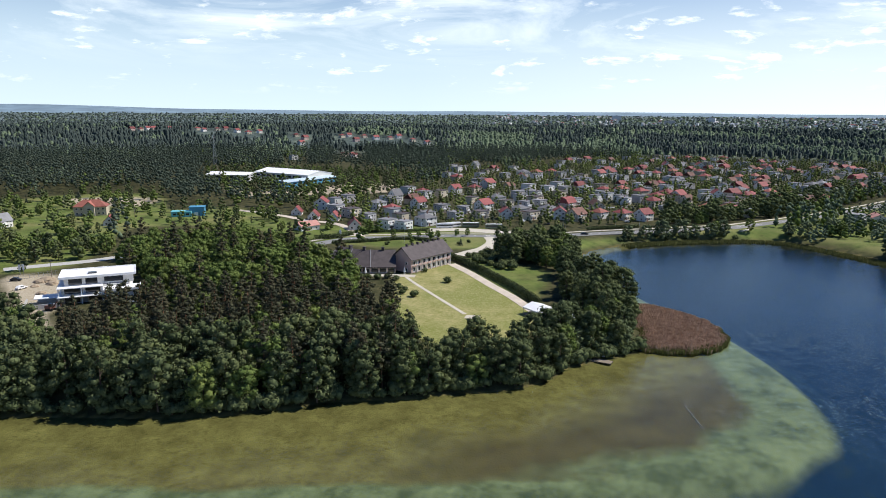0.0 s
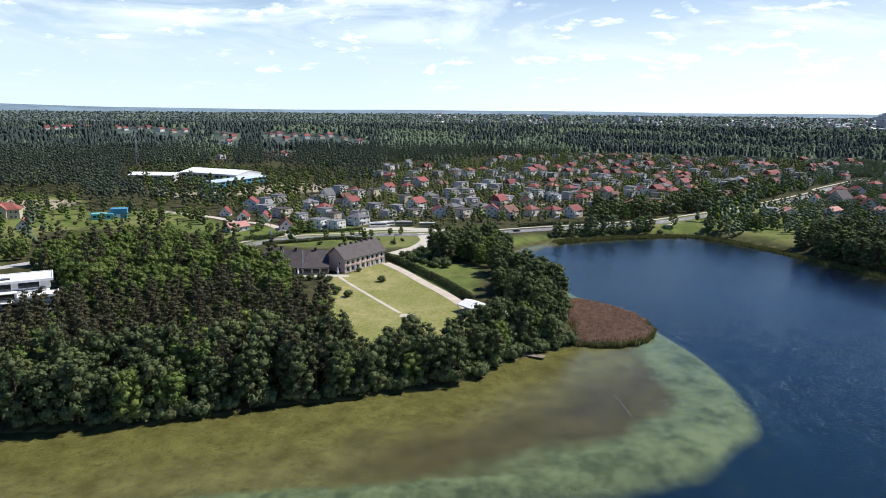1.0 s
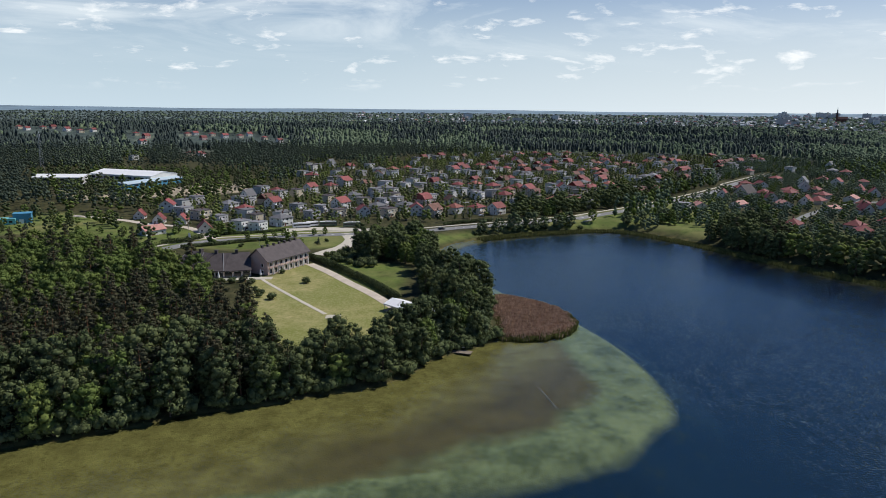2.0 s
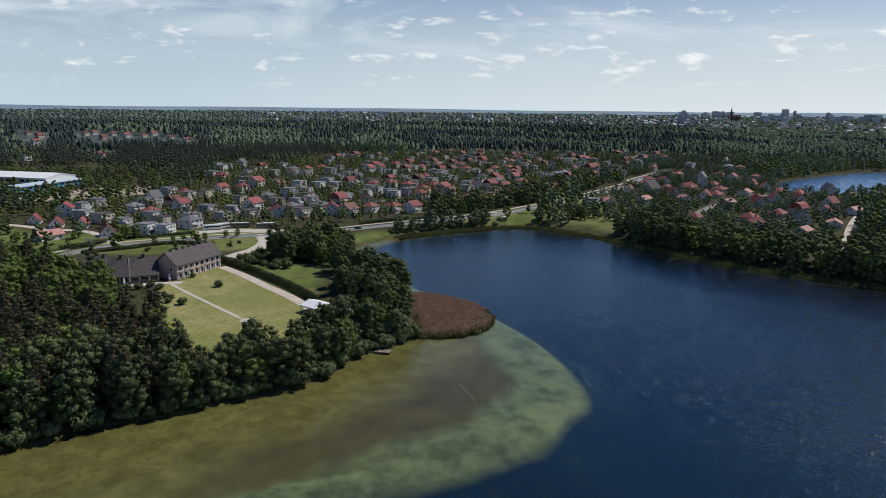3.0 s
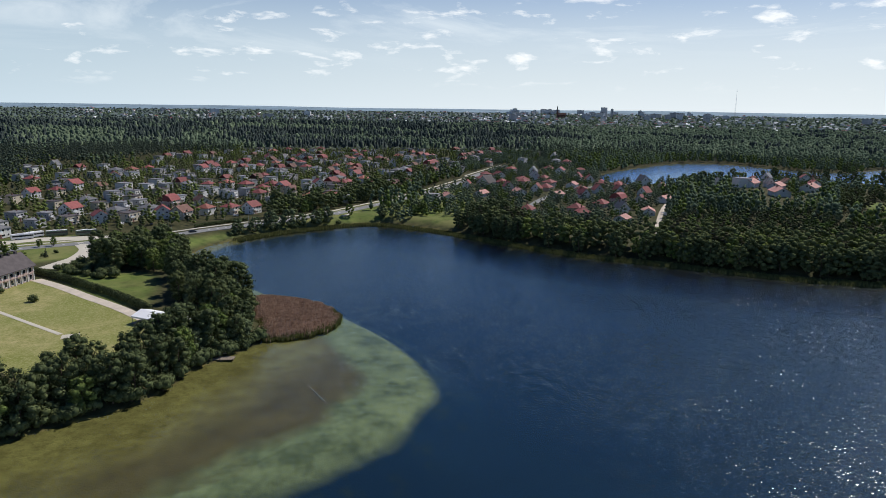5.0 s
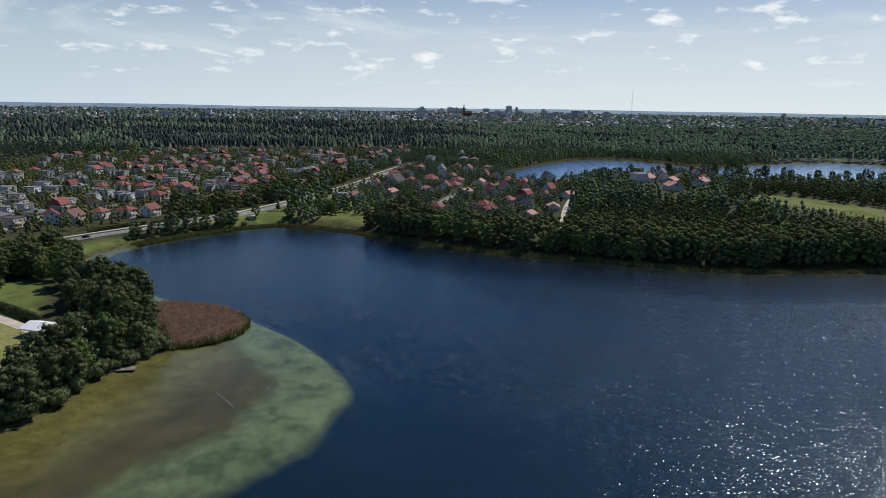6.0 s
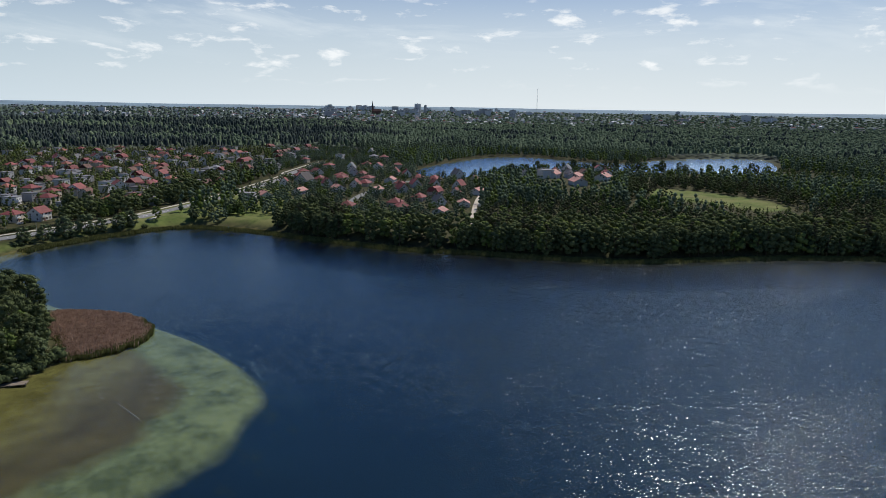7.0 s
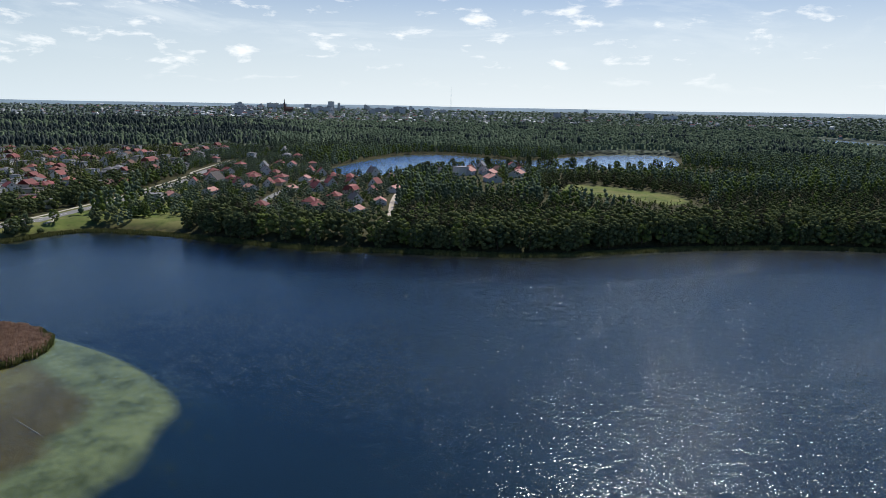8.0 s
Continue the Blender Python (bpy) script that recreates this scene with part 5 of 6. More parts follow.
def pylon(x, y, high, rot):
    """A steel pylon: four leaning legs, three crossarms and bracing."""
    root = tagged(new("pylon"), "grey steel lattice power pylon above the forest", "pylon", "pylons across the forest")
    root.matrix_world = pose(x, y, ground_z(x, y), 0, 0, rot)
    for a in (-1, 1):
        for c in (-1, 1):
            v, f = tube([(a * 3.2, c * 3.2, 0), (a * 0.8, c * 0.8, high * 0.7), (a * 0.3, c * 0.3, high)], [0.3, 0.22, 0.15], 4)
            part("leg", raw_mesh("leg", v, f, [STEEL]), None, root)
    for z, w in ((high * 0.66, 6.0), (high * 0.78, 8.0), (high * 0.9, 5.5)):
        v, f = gather([tube([(-w, 0, z), (0, 0, z + 1.0), (w, 0, z)], [0.14, 0.25, 0.14], 4), tube([(-w, 0, z), (w, 0, z)], [0.14, 0.14], 4)])
        part("crossarm", raw_mesh("crossarm", v, f, [STEEL]), None, root)
    ladder = []
    for k in range(9):
        z0, z1 = high * 0.085 * k, high * 0.085 * (k + 1)
        w0, w1 = (3.2 - 2.4 * min(1, z / (high * 0.7)) for z in (z0, z1))
        ladder += [tube([(-w0, -w0, z0), (w1, -w1, z1)], [0.12, 0.12], 3), tube([(w0, -w0, z0), (-w1, -w1, z1)], [0.12, 0.12], 3)]
    v, f = gather(ladder)
    part("bracing", raw_mesh("bracing", v, f, [STEEL]), None, root)
    return [root.matrix_world @ Vector((w, 0, high * 0.78)) for w in (-8, 8)]


ends = [pylon(math.sin(radians(az)) * 2450, math.cos(radians(az)) * 2450, 44, -az + 80) for az in (-38.5, -32.2, -26.9, -21.0, -16.7)]
cables = tagged(new("power_line"), "sagging power cables between the pylons", "cables")
for a, c in zip(ends[:-1], ends[1:]):
    for p, q in zip(a, c):
        run = [p.lerp(q, k / 8) - Vector((0, 0, 9 * (1 - (k / 4 - 1) ** 2))) for k in range(9)]
        v, f = tube(run, [0.1] * 9, 3)
        part("cable", raw_mesh("cable", v, f, [STEEL]), None, cables)

# a pale sunken log on the lake bed
(ax, ay), (bx, by) = (64, 170), (64, 158)
log = tagged(new("sunken_log"), "pale sunken tree trunk on the shallow bed", "log")
v, f = tube([(ax, ay, ground_z(ax, ay) + 0.1), ((ax + bx) / 2, (ay + by) / 2 + 0.3, ground_z((ax + bx) / 2, (ay + by) / 2) + 0.15), (bx, by, ground_z(bx, by) + 0.1)], [0.04, 0.07, 0.09], 6)
part("trunk", raw_mesh("trunk", v, f, [CONCRETE], True), None, log)

# ---- roads ----
MAIN = smooth_line([(-68, 364), (-52, 380), (-27, 386), (-1, 391), (25, 392), (68, 395), (92, 402), (114, 408), (143, 415), (184, 428), (184, 427), (280, 486), (403, 581), (414, 598), (521, 682)], 8, False)
strip("road", MAIN, 8.5, ASPHALT, "grey asphalt main road along the bay")
side = MAIN + np.stack([-np.gradient(MAIN[:, 1]), np.gradient(MAIN[:, 0])], -1) / np.linalg.norm(np.gradient(MAIN, axis=0), axis=1)[:, None] * 9.0
strip("pavement", side, 2.4, PALE_PAVING, "pale paved footpath beside the road", category="pavement")
BAY = smooth_line([(-10, 409), (5, 413), (26, 408), (41, 403)], 6, False)
strip("road", BAY, 11, PALE_PAVING, "pale concrete bus bay")
APRON = smooth_line([(26, 395), (28, 375), (22, 356), (15, 347), (8, 338)], 6, False)
strip("road", APRON, 8, PALE_PAVING, "pale paved drive curving to the hotel")
TRACK = smooth_line([(4, 318), (12, 300), (20, 278), (27, 260), (33, 240)], 6, False)
strip("road", TRACK, 4.2, GRAVEL, "pale gravel track along the hedge")
PATH = smooth_line([(-17, 294), (-12, 281), (-1, 256), (8, 236)], 6, False)
strip("path", PATH, 1.5, PALE_PAVING, "narrow concrete path across the lawn", category="path")
PAD = smooth_line([(8, 233), (13, 232)], 2, False)
strip("path", PAD, 4.0, PALE_PAVING, "square concrete pad at the path's end", 0.09, category="path")
TERRACE = smooth_line([(-36, 294), (-23, 294), (-12, 293)], 4, False)
strip("pavement", TERRACE, 4.5, PALE_PAVING, "paved hotel terrace", 0.05, category="pavement")
LANE = smooth_line([(315, 269), (344, 292), (376, 318), (405, 340), (439, 364)], 5, False)
strip("road", LANE, 3.2, GRAVEL, "sandy lane between the gardens")
SIDE_ROAD = smooth_line([(-196, 299), (-183, 308), (-167, 318), (-154, 332)], 5, False)
strip("road", SIDE_ROAD, 7, CONCRETE, "concrete road behind the villa")
FIELD_ROAD = smooth_line([(-146, 485), (-109, 461), (-90, 443), (-65, 427), (-46, 385)], 5, False)
strip("road", FIELD_ROAD, 5, GRAVEL, "pale gravel lane by the cottages")
STREETS = [smooth_line([(-55, 490), (6, 493), (90, 503), (143, 517)], 5, False), smooth_line([(-2, 581), (57, 597), (131, 601), (196, 573)], 5, False),
           smooth_line([(54, 689), (126, 716), (239, 701), (341, 675)], 5, False), smooth_line([(288, 363), (356, 420), (430, 460), (479, 464)], 5, False)]
for line in STREETS:
    strip("road", line, 5.5, ASPHALT, "narrow asphalt street between the houses")
for line, wide in ((MAIN, 8), (side, 4), (BAY, 9), (APRON, 7), (TRACK, 5), (PATH, 4), (LANE, 5), (SIDE_ROAD, 6), (FIELD_ROAD, 6), *((k, 5) for k in STREETS)):
    ROAD_LINES.append((line, wide))

# centre dashes of the main road
for k in range(4, len(MAIN) - 8, 2):
    (x0, y0), (x1, y1) = MAIN[k], MAIN[k + 1]
    seg = np.array([[x0, y0], [x0 + (x1 - x0) * 0.5, y0 + (y1 - y0) * 0.5]])
    strip("road_marking", seg, 0.3, WHITE_PAINT, "white painted road dash", 0.11, "marking")

# ---- houses ----


def row(group, spots, far=False, clear=False):
    for x, y, kind, rot in spots:
        az = math.degrees(math.atan2(x, y))
        house(kind, x, y, rot + 27 - az * 0.6 + rng.uniform(-7, 7), rng.uniform(0.86, 1.0) * (1.45 if clear else 1.05 if inside(SETTLEMENT, x, y) else 1), group, far or math.hypot(x, y) > 560)
        if far:
            HOUSE_SPOTS.extend((x * (1 - k / 1400), y * (1 - k / 1400), 17) for k in (-10, 10, 30, 50, 70, 90, 115, 140, 165, 190))
        else:
            HOUSE_SPOTS.extend((x * (1 - k / 700), y * (1 - k / 700), 11) for k in ((0, 14, 28, 42, 56, 70, 84, 98, 112) if clear else (0, 11) if inside(SETTLEMENT, x, y) else (0,)))
            HOUSE_SPOTS[-1] = (*HOUSE_SPOTS[-1][:2], 12.0 if clear else 7.5)


row("cottages by the gravel lane", [(-82, 409, "p", 10), (-54, 413, "t", 70), (-100, 467, "t", 60), (-85, 448, "t", 60), (-71, 444, "t", 60), (-88, 494, "r", 50), (-75, 478, "f", 20), (-62, 461, "c", 20), (-49, 445, "f", 20), (-34, 416, "w", 25), (-24, 414, "w", 25), (-11, 429, "g", 25)])
row("houses along the bay road", [(8, 453, "f", 22), (15, 480, "f", 22), (29, 492, "r", 18), (25, 458, "c", 20), (42, 456, "r", 72), (58, 455, "c", 20), (78, 458, "r", 65), (88, 451, "b", 20), (120, 457, "h", 22), (133, 453, "r", 20), (-48, 499, "g", 22), (-36, 475, "h", 22), (-18, 504, "r", 20), (-38, 543, "k", 20), (-1, 485, "f", 22)])
row("houses on the first street", [(47, 513, "c", 20), (61, 505, "f", 20), (72, 514, "f", 20), (91, 506, "m", 20), (102, 528, "w", 20), (140, 530, "w", 30), (166, 579, "h", 22), (171, 551, "h", 22), (188, 555, "h", 22), (111, 498, "b", 70), (159, 489, "f", 20), (189, 532, "b", 20)])
row("houses on the second street", [(27, 603, "h", 20), (41, 634, "r", 25), (60, 626, "b", 20), (62, 566, "f", 22), (76, 614, "w", 25), (91, 603, "w", 25), (106, 604, "f", 22), (138, 659, "f", 22), (125, 605, "g", 22), (139, 597, "h", 30), (155, 598, "o", 22), (181, 638, "w", 22), (203, 648, "h", 22), (13, 692, "h", 30), (10, 594, "r", 20)])
row("houses on the third street", [(65, 729, "f", 20), (78, 691, "r", 60), (95, 708, "w", 20), (119, 764, "h", 30), (114, 693, "b", 65), (134, 694, "w", 22), (168, 742, "r", 22), (183, 756, "r", 22), (184, 708, "f", 22), (210, 790, "h", 22), (223, 798, "r", 70), (221, 746, "w", 22), (280, 871, "r", 60), (229, 746, "h", 22), (38, 829, "k", 30)])
row("houses up the hill", [(272, 846, "r", 65), (292, 847, "k", 20), (314, 849, "r", 65), (333, 850, "w", 20), (335, 827, "m", 20), (369, 869, "k", 60), (369, 829, "b", 20), (287, 775, "h", 20), (270, 713, "h", 20), (278, 703, "g", 20), (285, 682, "b", 20), (329, 752, "c", 20), (326, 722, "o", 20), (287, 621, "r", 25), (254, 568, "h", 20)])
row("houses on the upper streets", [(226, 567, "r", 65), (222, 582, "w", 20), (225, 669, "g", 20), (228, 640, "f", 20), (232, 711, "g", 20), (277, 584, "o", 20), (383, 725, "k", 65), (329, 645, "w", 22), (355, 718, "f", 20), (360, 656, "g", 25), (326, 614, "f", 22), (325, 586, "f", 22), (396, 698, "b", 20), (417, 699, "m", 20), (426, 739, "c", 20), (343, 599, "f", 20), (398, 630, "g", 22)])
row("houses at the edge of the wood", [(454, 805, "b", 20), (475, 806, "r", 20), (486, 807, "h", 20), (185, 482, "o", 25), (190, 555, "r", 20), (454, 734, "c", 20), (435, 811, "h", 30), (418, 832, "f", 20), (380, 808, "r", 60), (377, 780, "b", 20), (406, 782, "f", 25), (367, 807, "o", 20)])
row("houses by the bay bend", [(273, 450, "f", 30), (289, 454, "p", 70), (369, 515, "d", 25), (385, 513, "v", 25), (370, 483, "t", 70), (323, 457, "p", 25), (257, 343, "w", 25), (300, 369, "v", 25), (357, 451, "p", 70), (443, 536, "k", 60), (383, 460, "t", 30), (396, 463, "v", 30)])
row("lakeside settlement", [(335, 358, "v", 30), (326, 341, "v", 60), (393, 413, "t", 70), (420, 444, "v", 30), (394, 375, "m", 25), (360, 339, "k", 70), (332, 311, "p", 30), (470, 449, "v", 25), (586, 649, "h", 30), (637, 731, "k", 30), (485, 519, "t", 30), (375, 424, "p", 25), (426, 430, "t", 60), (368, 367, "v", 20)])
row("houses by the second lake", [(431, 362, "p", 20), (502, 449, "k", 70), (492, 418, "b", 25), (533, 421, "h", 20), (439, 419, "t", 60), (466, 467, "v", 40), (480, 497, "t", 60), (434, 471, "p", 30), (447, 526, "v", 20), (471, 573, "k", 30), (465, 603, "h", 20), (558, 701, "w", 30), (591, 674, "g", 30)])
row("houses on the far bank", [(591, 398, "p", 20), (583, 401, "w", 60), (595, 373, "p", 20), (609, 350, "p", 20), (552, 343, "p", 60)], clear=True)
row("red-roofed suburb in the forest", [(-671, 1502, "m", 10), (-654, 1507, "h", 10), (-660, 1556, "r", 10), (-659, 1582, "m", 0), (-636, 1616, "r", 10), (-642, 1702, "h", 10), (-542, 1535, "h", 10), (-506, 1472, "r", 20), (-494, 1522, "h", 10), (-484, 1548, "m", 10), (-428, 1445, "r", 20), (-395, 1410, "h", 10), (-379, 1434, "r", 15)], True)
row("red-roofed suburb in the forest", [(-290, 1371, "h", 10), (-263, 1321, "m", 10), (-251, 1226, "r", 10), (-200, 1368, "h", 10), (-189, 1388, "r", 10), (-164, 1303, "m", 10), (-157, 1374, "h", 10), (-131, 1342, "r", 10), (-104, 1346, "h", 10), (-90, 1384, "r", 10), (-59, 1317, "h", 10), (-31, 1256, "r", 10), (-146, 1019, "h", 10), (-130, 998, "r", 10), (-207, 956, "w", 10)], True)
row("houses among the fields", [(-205, 419, "t", 60), (-264, 407, "k", 30), (-90, 1159, "h", 20), (4, 1060, "k", 30), (62, 1177, "h", 10)])


# the rest of the close-built quarter, joined
def joined_houses(spots):
    V, F, I, o, mats = [], [], [], 0, []
    for x, y, kind, rot, size in spots:
        base = MADE.get((kind, True)) or house(kind, x, y, rot, size, "houses up the hill", True)
        if (base.matrix_world.translation.xy - Vector((x, y))).length < 1:
            continue
        m = Matrix.LocRotScale((x, y, ground_z(x, y) - 0.15), Euler((0, 0, radians(rot))), (size, size, size))
        for child in base.children:
            local = m @ child.matrix_basis
            slots = []
            for mat in child.data.materials:
                if mat not in mats:
                    mats.append(mat)
                slots.append(mats.index(mat))
            V += [tuple(local @ v.co) for v in child.data.vertices]
            for p in child.data.polygons:
                q = [k + o for k in p.vertices]
                for k in range(1, len(q) - 1):
                    F.append((q[0], q[k], q[k + 1]))
                    I.append(slots[p.material_index])
            o += len(child.data.vertices)
    me = raw_mesh("close_built_houses", V, F, mats, False, I)
    tagged(new("close_built_houses", me), "close-built white, grey and red-roofed houses of the quarter", "houses", kind="stuff")


rest = []
for x, y in scatter(TOWN, 16.0, 0.25):
    if 430 < math.hypot(x, y) and min(math.hypot(x - h[0], y - h[1]) for h in HOUSE_SPOTS) > 13 and rng.random() < 0.24:
        rest.append((x, y, str(rng.choice(list("fwchrbgom"), p=[0.17, 0.27, 0.14, 0.12, 0.10, 0.06, 0.08, 0.03, 0.03])), 48 - math.degrees(math.atan2(x, y)) * 0.6 + rng.uniform(-9, 9), rng.uniform(0.82, 0.98)))
        HOUSE_SPOTS.append((x, y, 7.5))
joined_houses(rest)
more = [(x, y, str(rng.choice(list("vtphrkb"))), float(rng.uniform(10, 70))) for x, y in scatter(SETTLEMENT, 21, 0.3)
        if x > 340 and math.hypot(x, y) > 430 and min(math.hypot(x - h[0], y - h[1]) - 0.4 * h[2] for h in HOUSE_SPOTS) > 12 and rng.random() < 0.4]
row("houses in the lakeside gardens", more[:22])

# ---- hotel ----


def hotel():
    root = tagged(new("hotel"), "long hotel with dark grey roofs and rose rendered walls", "hotel")
    z0 = ground_z(-8, 308)
    root.location = (0, 0, z0)
    # guest wing: length along its front, which looks out over the lawn
    length, deep, wall, rise = 27.0, 11.0, 6.4, 4.6
    wing = new("guest_wing")
    wing.parent = root
    wing.matrix_local = Matrix.Translation((WING[0], WING[1], 0)) @ Matrix.Rotation(math.atan2(WING[3] - WING[1], WING[2] - WING[0]), 4, "Z")
    bm = bmesh.new()
    extrude(bm, [(0, -1), (deep, -1), (deep, wall), (deep * 0.5, wall + rise * 0.96), (0, wall)], 0, length)
    part("wall", bm, ROSE_WALL, wing)
    bm = bmesh.new()
    s = rise / (deep / 2)
    extrude(bm, [(-0.9, wall - 0.9 * s + 0.1), (deep / 2, wall + rise), (deep + 0.9, wall - 0.9 * s + 0.1), (deep + 0.9, wall - 0.9 * s + 0.4), (deep / 2, wall + rise + 0.3), (-0.9, wall - 0.9 * s + 0.4)], -0.8, length + 0.8)
    part("roof", bm, SLATE, wing, "dark grey tiled roof")
    for k in range(8):
        x = 1.9 + k * 3.3
        for z in (0.5, 3.3):
            add_window(wing, (1.6, 2.1), x, -0.003, z)
        part("pilaster", boxes((x + 1.3, -0.35, -0.5, x + 1.75, 0.0, wall - 0.3)), WHITE_WALL, wing, "pale rendered pier")
        part("balcony", boxes((x - 1.1, -0.75, 3.05, x + 1.1, -0.003, 3.2), (x - 1.1, -0.75, 3.2, x + 1.1, -0.69, 3.95)), ROSE_WALL, wing)
    for k in range(7):
        x = 2.5 + k * 3.6
        part("chimney", boxes((x, deep / 2 - 0.5, wall + rise - 0.4, x + 0.9, deep / 2 + 0.4, wall + rise + 0.95), (x - 0.1, deep / 2 - 0.6, wall + rise + 0.95, x + 1.0, deep / 2 + 0.5, wall + rise + 1.1)), SLATE, wing)
    for z in (0.6, 3.4):
        add_window(wing, (1.4, 1.4), -0.003, 3.0, z, -90)
    # dining wing: a fan of three bays under one long roof slope
    hall = new("dining_wing")
    hall.parent = root
    bays = DINING
    for k in range(len(bays) - 1):
        (ax, ay), (bx, by) = bays[k], bays[k + 1]
        run = math.hypot(bx - ax, by - ay)
        m = Matrix.Translation((ax, ay, 0)) @ Matrix.Rotation(math.atan2(by - ay, bx - ax), 4, "Z")
        bm = bmesh.new()
        extrude(bm, [(0, -1), (15, -1), (15, 6.0), (9.5, 8.2), (0, 3.0)], 0, run + 0.02)
        ob = part("wall", bm, ROSE_WALL, hall)
        ob.matrix_local = m
        bm = bmesh.new()
        extrude(bm, [(-1.2, 2.75), (9.5, 8.45), (16, 6.0), (16, 6.3), (9.5, 8.8), (-1.2, 3.1)], -0.25, run + 0.25)
        ob = part("roof", bm, SLATE, hall, "dark grey tiled roof")
        ob.matrix_local = m
        bm = boxes((-0.18, -1.2, 3.0, 0.18, -1.0, 3.25))
        extrude(bm, [(-1.25, 3.12), (9.5, 8.85), (9.5, 8.97), (-1.25, 3.24)], -0.14, 0.14)
        ob = part("roof_seam", bm, GREY_ROOF, hall, "raised pale roof seam")
        ob.matrix_local = m
        n = max(2, int(run / 3.5))
        for j in range(n):
            ob = add_window(hall, (3.2, 2.2), 0, 0, 0)
            ob.matrix_local = m @ pose((j + 0.5) * run / n, -0.003, 0.3)
        bm = boxes((run * 0.5 - 0.6, 8.8, 7.9, run * 0.5 + 0.6, 10.2, 9.9), (run * 0.5 - 0.75, 8.65, 9.9, run * 0.5 + 0.75, 10.35, 10.1))
        ob = part("chimney", bm, SLATE, hall)
        ob.matrix_local = m
    return root


WING = ((-14, 298), (3, 318))
WING = (WING[0][0], WING[0][1], WING[1][0], WING[1][1])
DINING = [(-54, 308), (-43, 299), (-32, 297), (-21, 298)]
hotel()
HOUSE_SPOTS += [(-12, 315, 14), (0, 325, 12), (-25, 310, 14), (-40, 312, 14), (-52, 318, 12), (-18, 296, 9)]

# ---- woods near the lake ----
shore = LAKE[(LAKE[:, 0] > -190) & (LAKE[:, 0] < 66) & (LAKE[:, 1] > 120) & (LAKE[:, 1] < 216)]
belt = np.concatenate([shore, (shore + np.array([-4, 20]))[::-1]])
for x, y in scatter(belt, 6.0, shore=0.6):
    d = float(edge_distance(LAKE, np.array([x]), np.array([y]))[0])
    if not (x > -8 and d > 13):
        tree("alder_tree" if rng.random() < 0.8 else "maple_tree", x, y, rng.uniform(0.8, 1.12) * (0.85 if x > -8 else 1), "near", group="alders along the shore")
for (x0, y0), (x1, y1) in zip(shore[:-1], shore[1:]):
    for q in np.arange(0, 1, 3.6 / max(3.6, math.hypot(x1 - x0, y1 - y0))):
        if rng.random() < 0.75:
            tree("bush", x0 + (x1 - x0) * q + rng.uniform(-1, 1), y0 + (y1 - y0) * q + rng.uniform(0.8, 2.5), rng.uniform(0.9, 1.9), group="bushes at the waterline")
PINES = [(-103, 174), (-116, 201), (-102, 229), (-63, 238), (-59, 262), (-36, 233), (-18, 231), (-7, 186), (-12, 165), (-41, 170), (-70, 169)]
for x, y in scatter(PINES, 6.0):
    tree("pine_tree" if rng.random() < 0.82 else "maple_tree", x, y, rng.uniform(0.75, 1.02), group="pine wood by the hotel")
LIGHTS = [(-148, 304), (-154, 345), (-109, 361), (-62, 321), (-40, 290), (-33, 254), (-38, 245), (-61, 275), (-64, 251), (-107, 241), (-121, 261)]
for x, y in scatter(LIGHTS, 7.4):
    tree("maple_tree" if rng.random() < 0.85 else "pine_tree", x, y, rng.uniform(0.8, 1.1), group="broadleaf trees behind the hotel")
LEFT = [(-141, 176), (-142, 197), (-141, 212), (-130, 204), (-108, 177), (-93, 156), (-99, 146), (-118, 145)]
for x, y in scatter(LEFT, 6.4):
    tree("alder_tree" if rng.random() < 0.6 else "maple_tree", x, y, rng.uniform(0.8, 1.1), group="broadleaf trees by the yard")
CLUMP = [(34, 198), (48, 203), (62, 212), (69, 235), (73, 262), (68, 300), (54, 300), (47, 262), (48, 238), (43, 224)]
for x, y in scatter(CLUMP, 6.0):
    tree("alder_tree" if rng.random() < 0.6 else "willow_tree", x, y, rng.uniform(0.72, 1.0), "near", group="trees on the point")
BACK = [(25, 342), (35, 356), (53, 360), (75, 362), (73, 338), (52, 305), (42, 319), (29, 321)]
for x, y in scatter(BACK, 6.4):
    tree("alder_tree" if rng.random() < 0.6 else "maple_tree", x, y, rng.uniform(0.7, 1.0), group="trees beyond the meadow")

# ---- far shore ----
far_shore = LAKE[(LAKE[:, 0] > 222) & (LAKE[:, 1] > -60) & (LAKE[:, 1] < 345)]
front = np.concatenate([far_shore, (far_shore + np.array([18, 14]))[::-1]])
inner = []
for x, y in scatter(front, 6.4, shore=0.8):
    if float(edge_distance(LAKE, x, y)) > 7:
        inner.append((x, y))
        continue
    tree("alder_tree" if rng.random() < 0.8 else "maple_tree", x, y, rng.uniform(0.75, 1.05), False, "trees along the far shore")
EAST = [(350, 297), (380, 287), (449, 265), (434, 210), (440, 171), (434, 132), (507, 135), (579, 133), (656, 84), (697, -13), (415, -12), (365, 55), (328, 98), (273, 159), (255, 213)]
VIEW = np.array([(477, 255), (587, 309), (647, 277), (622, 191), (565, 146), (477, 121), (444, 141), (450, 183)])
LAKE_FRONT = np.array([(600, 330), (660, 290), (700, 200), (740, 130), (860, 200), (880, 300), (800, 330), (730, 420), (640, 440)])
mixed = [("pine_tree", 0.45), ("alder_tree", 0.35), ("maple_tree", 0.2)]
behind = [p for p in scatter(EAST, 7.0) if not inside(VIEW, *p)]
tall = [float(edge_distance(LAKE, *p)) < 45 for p in behind]
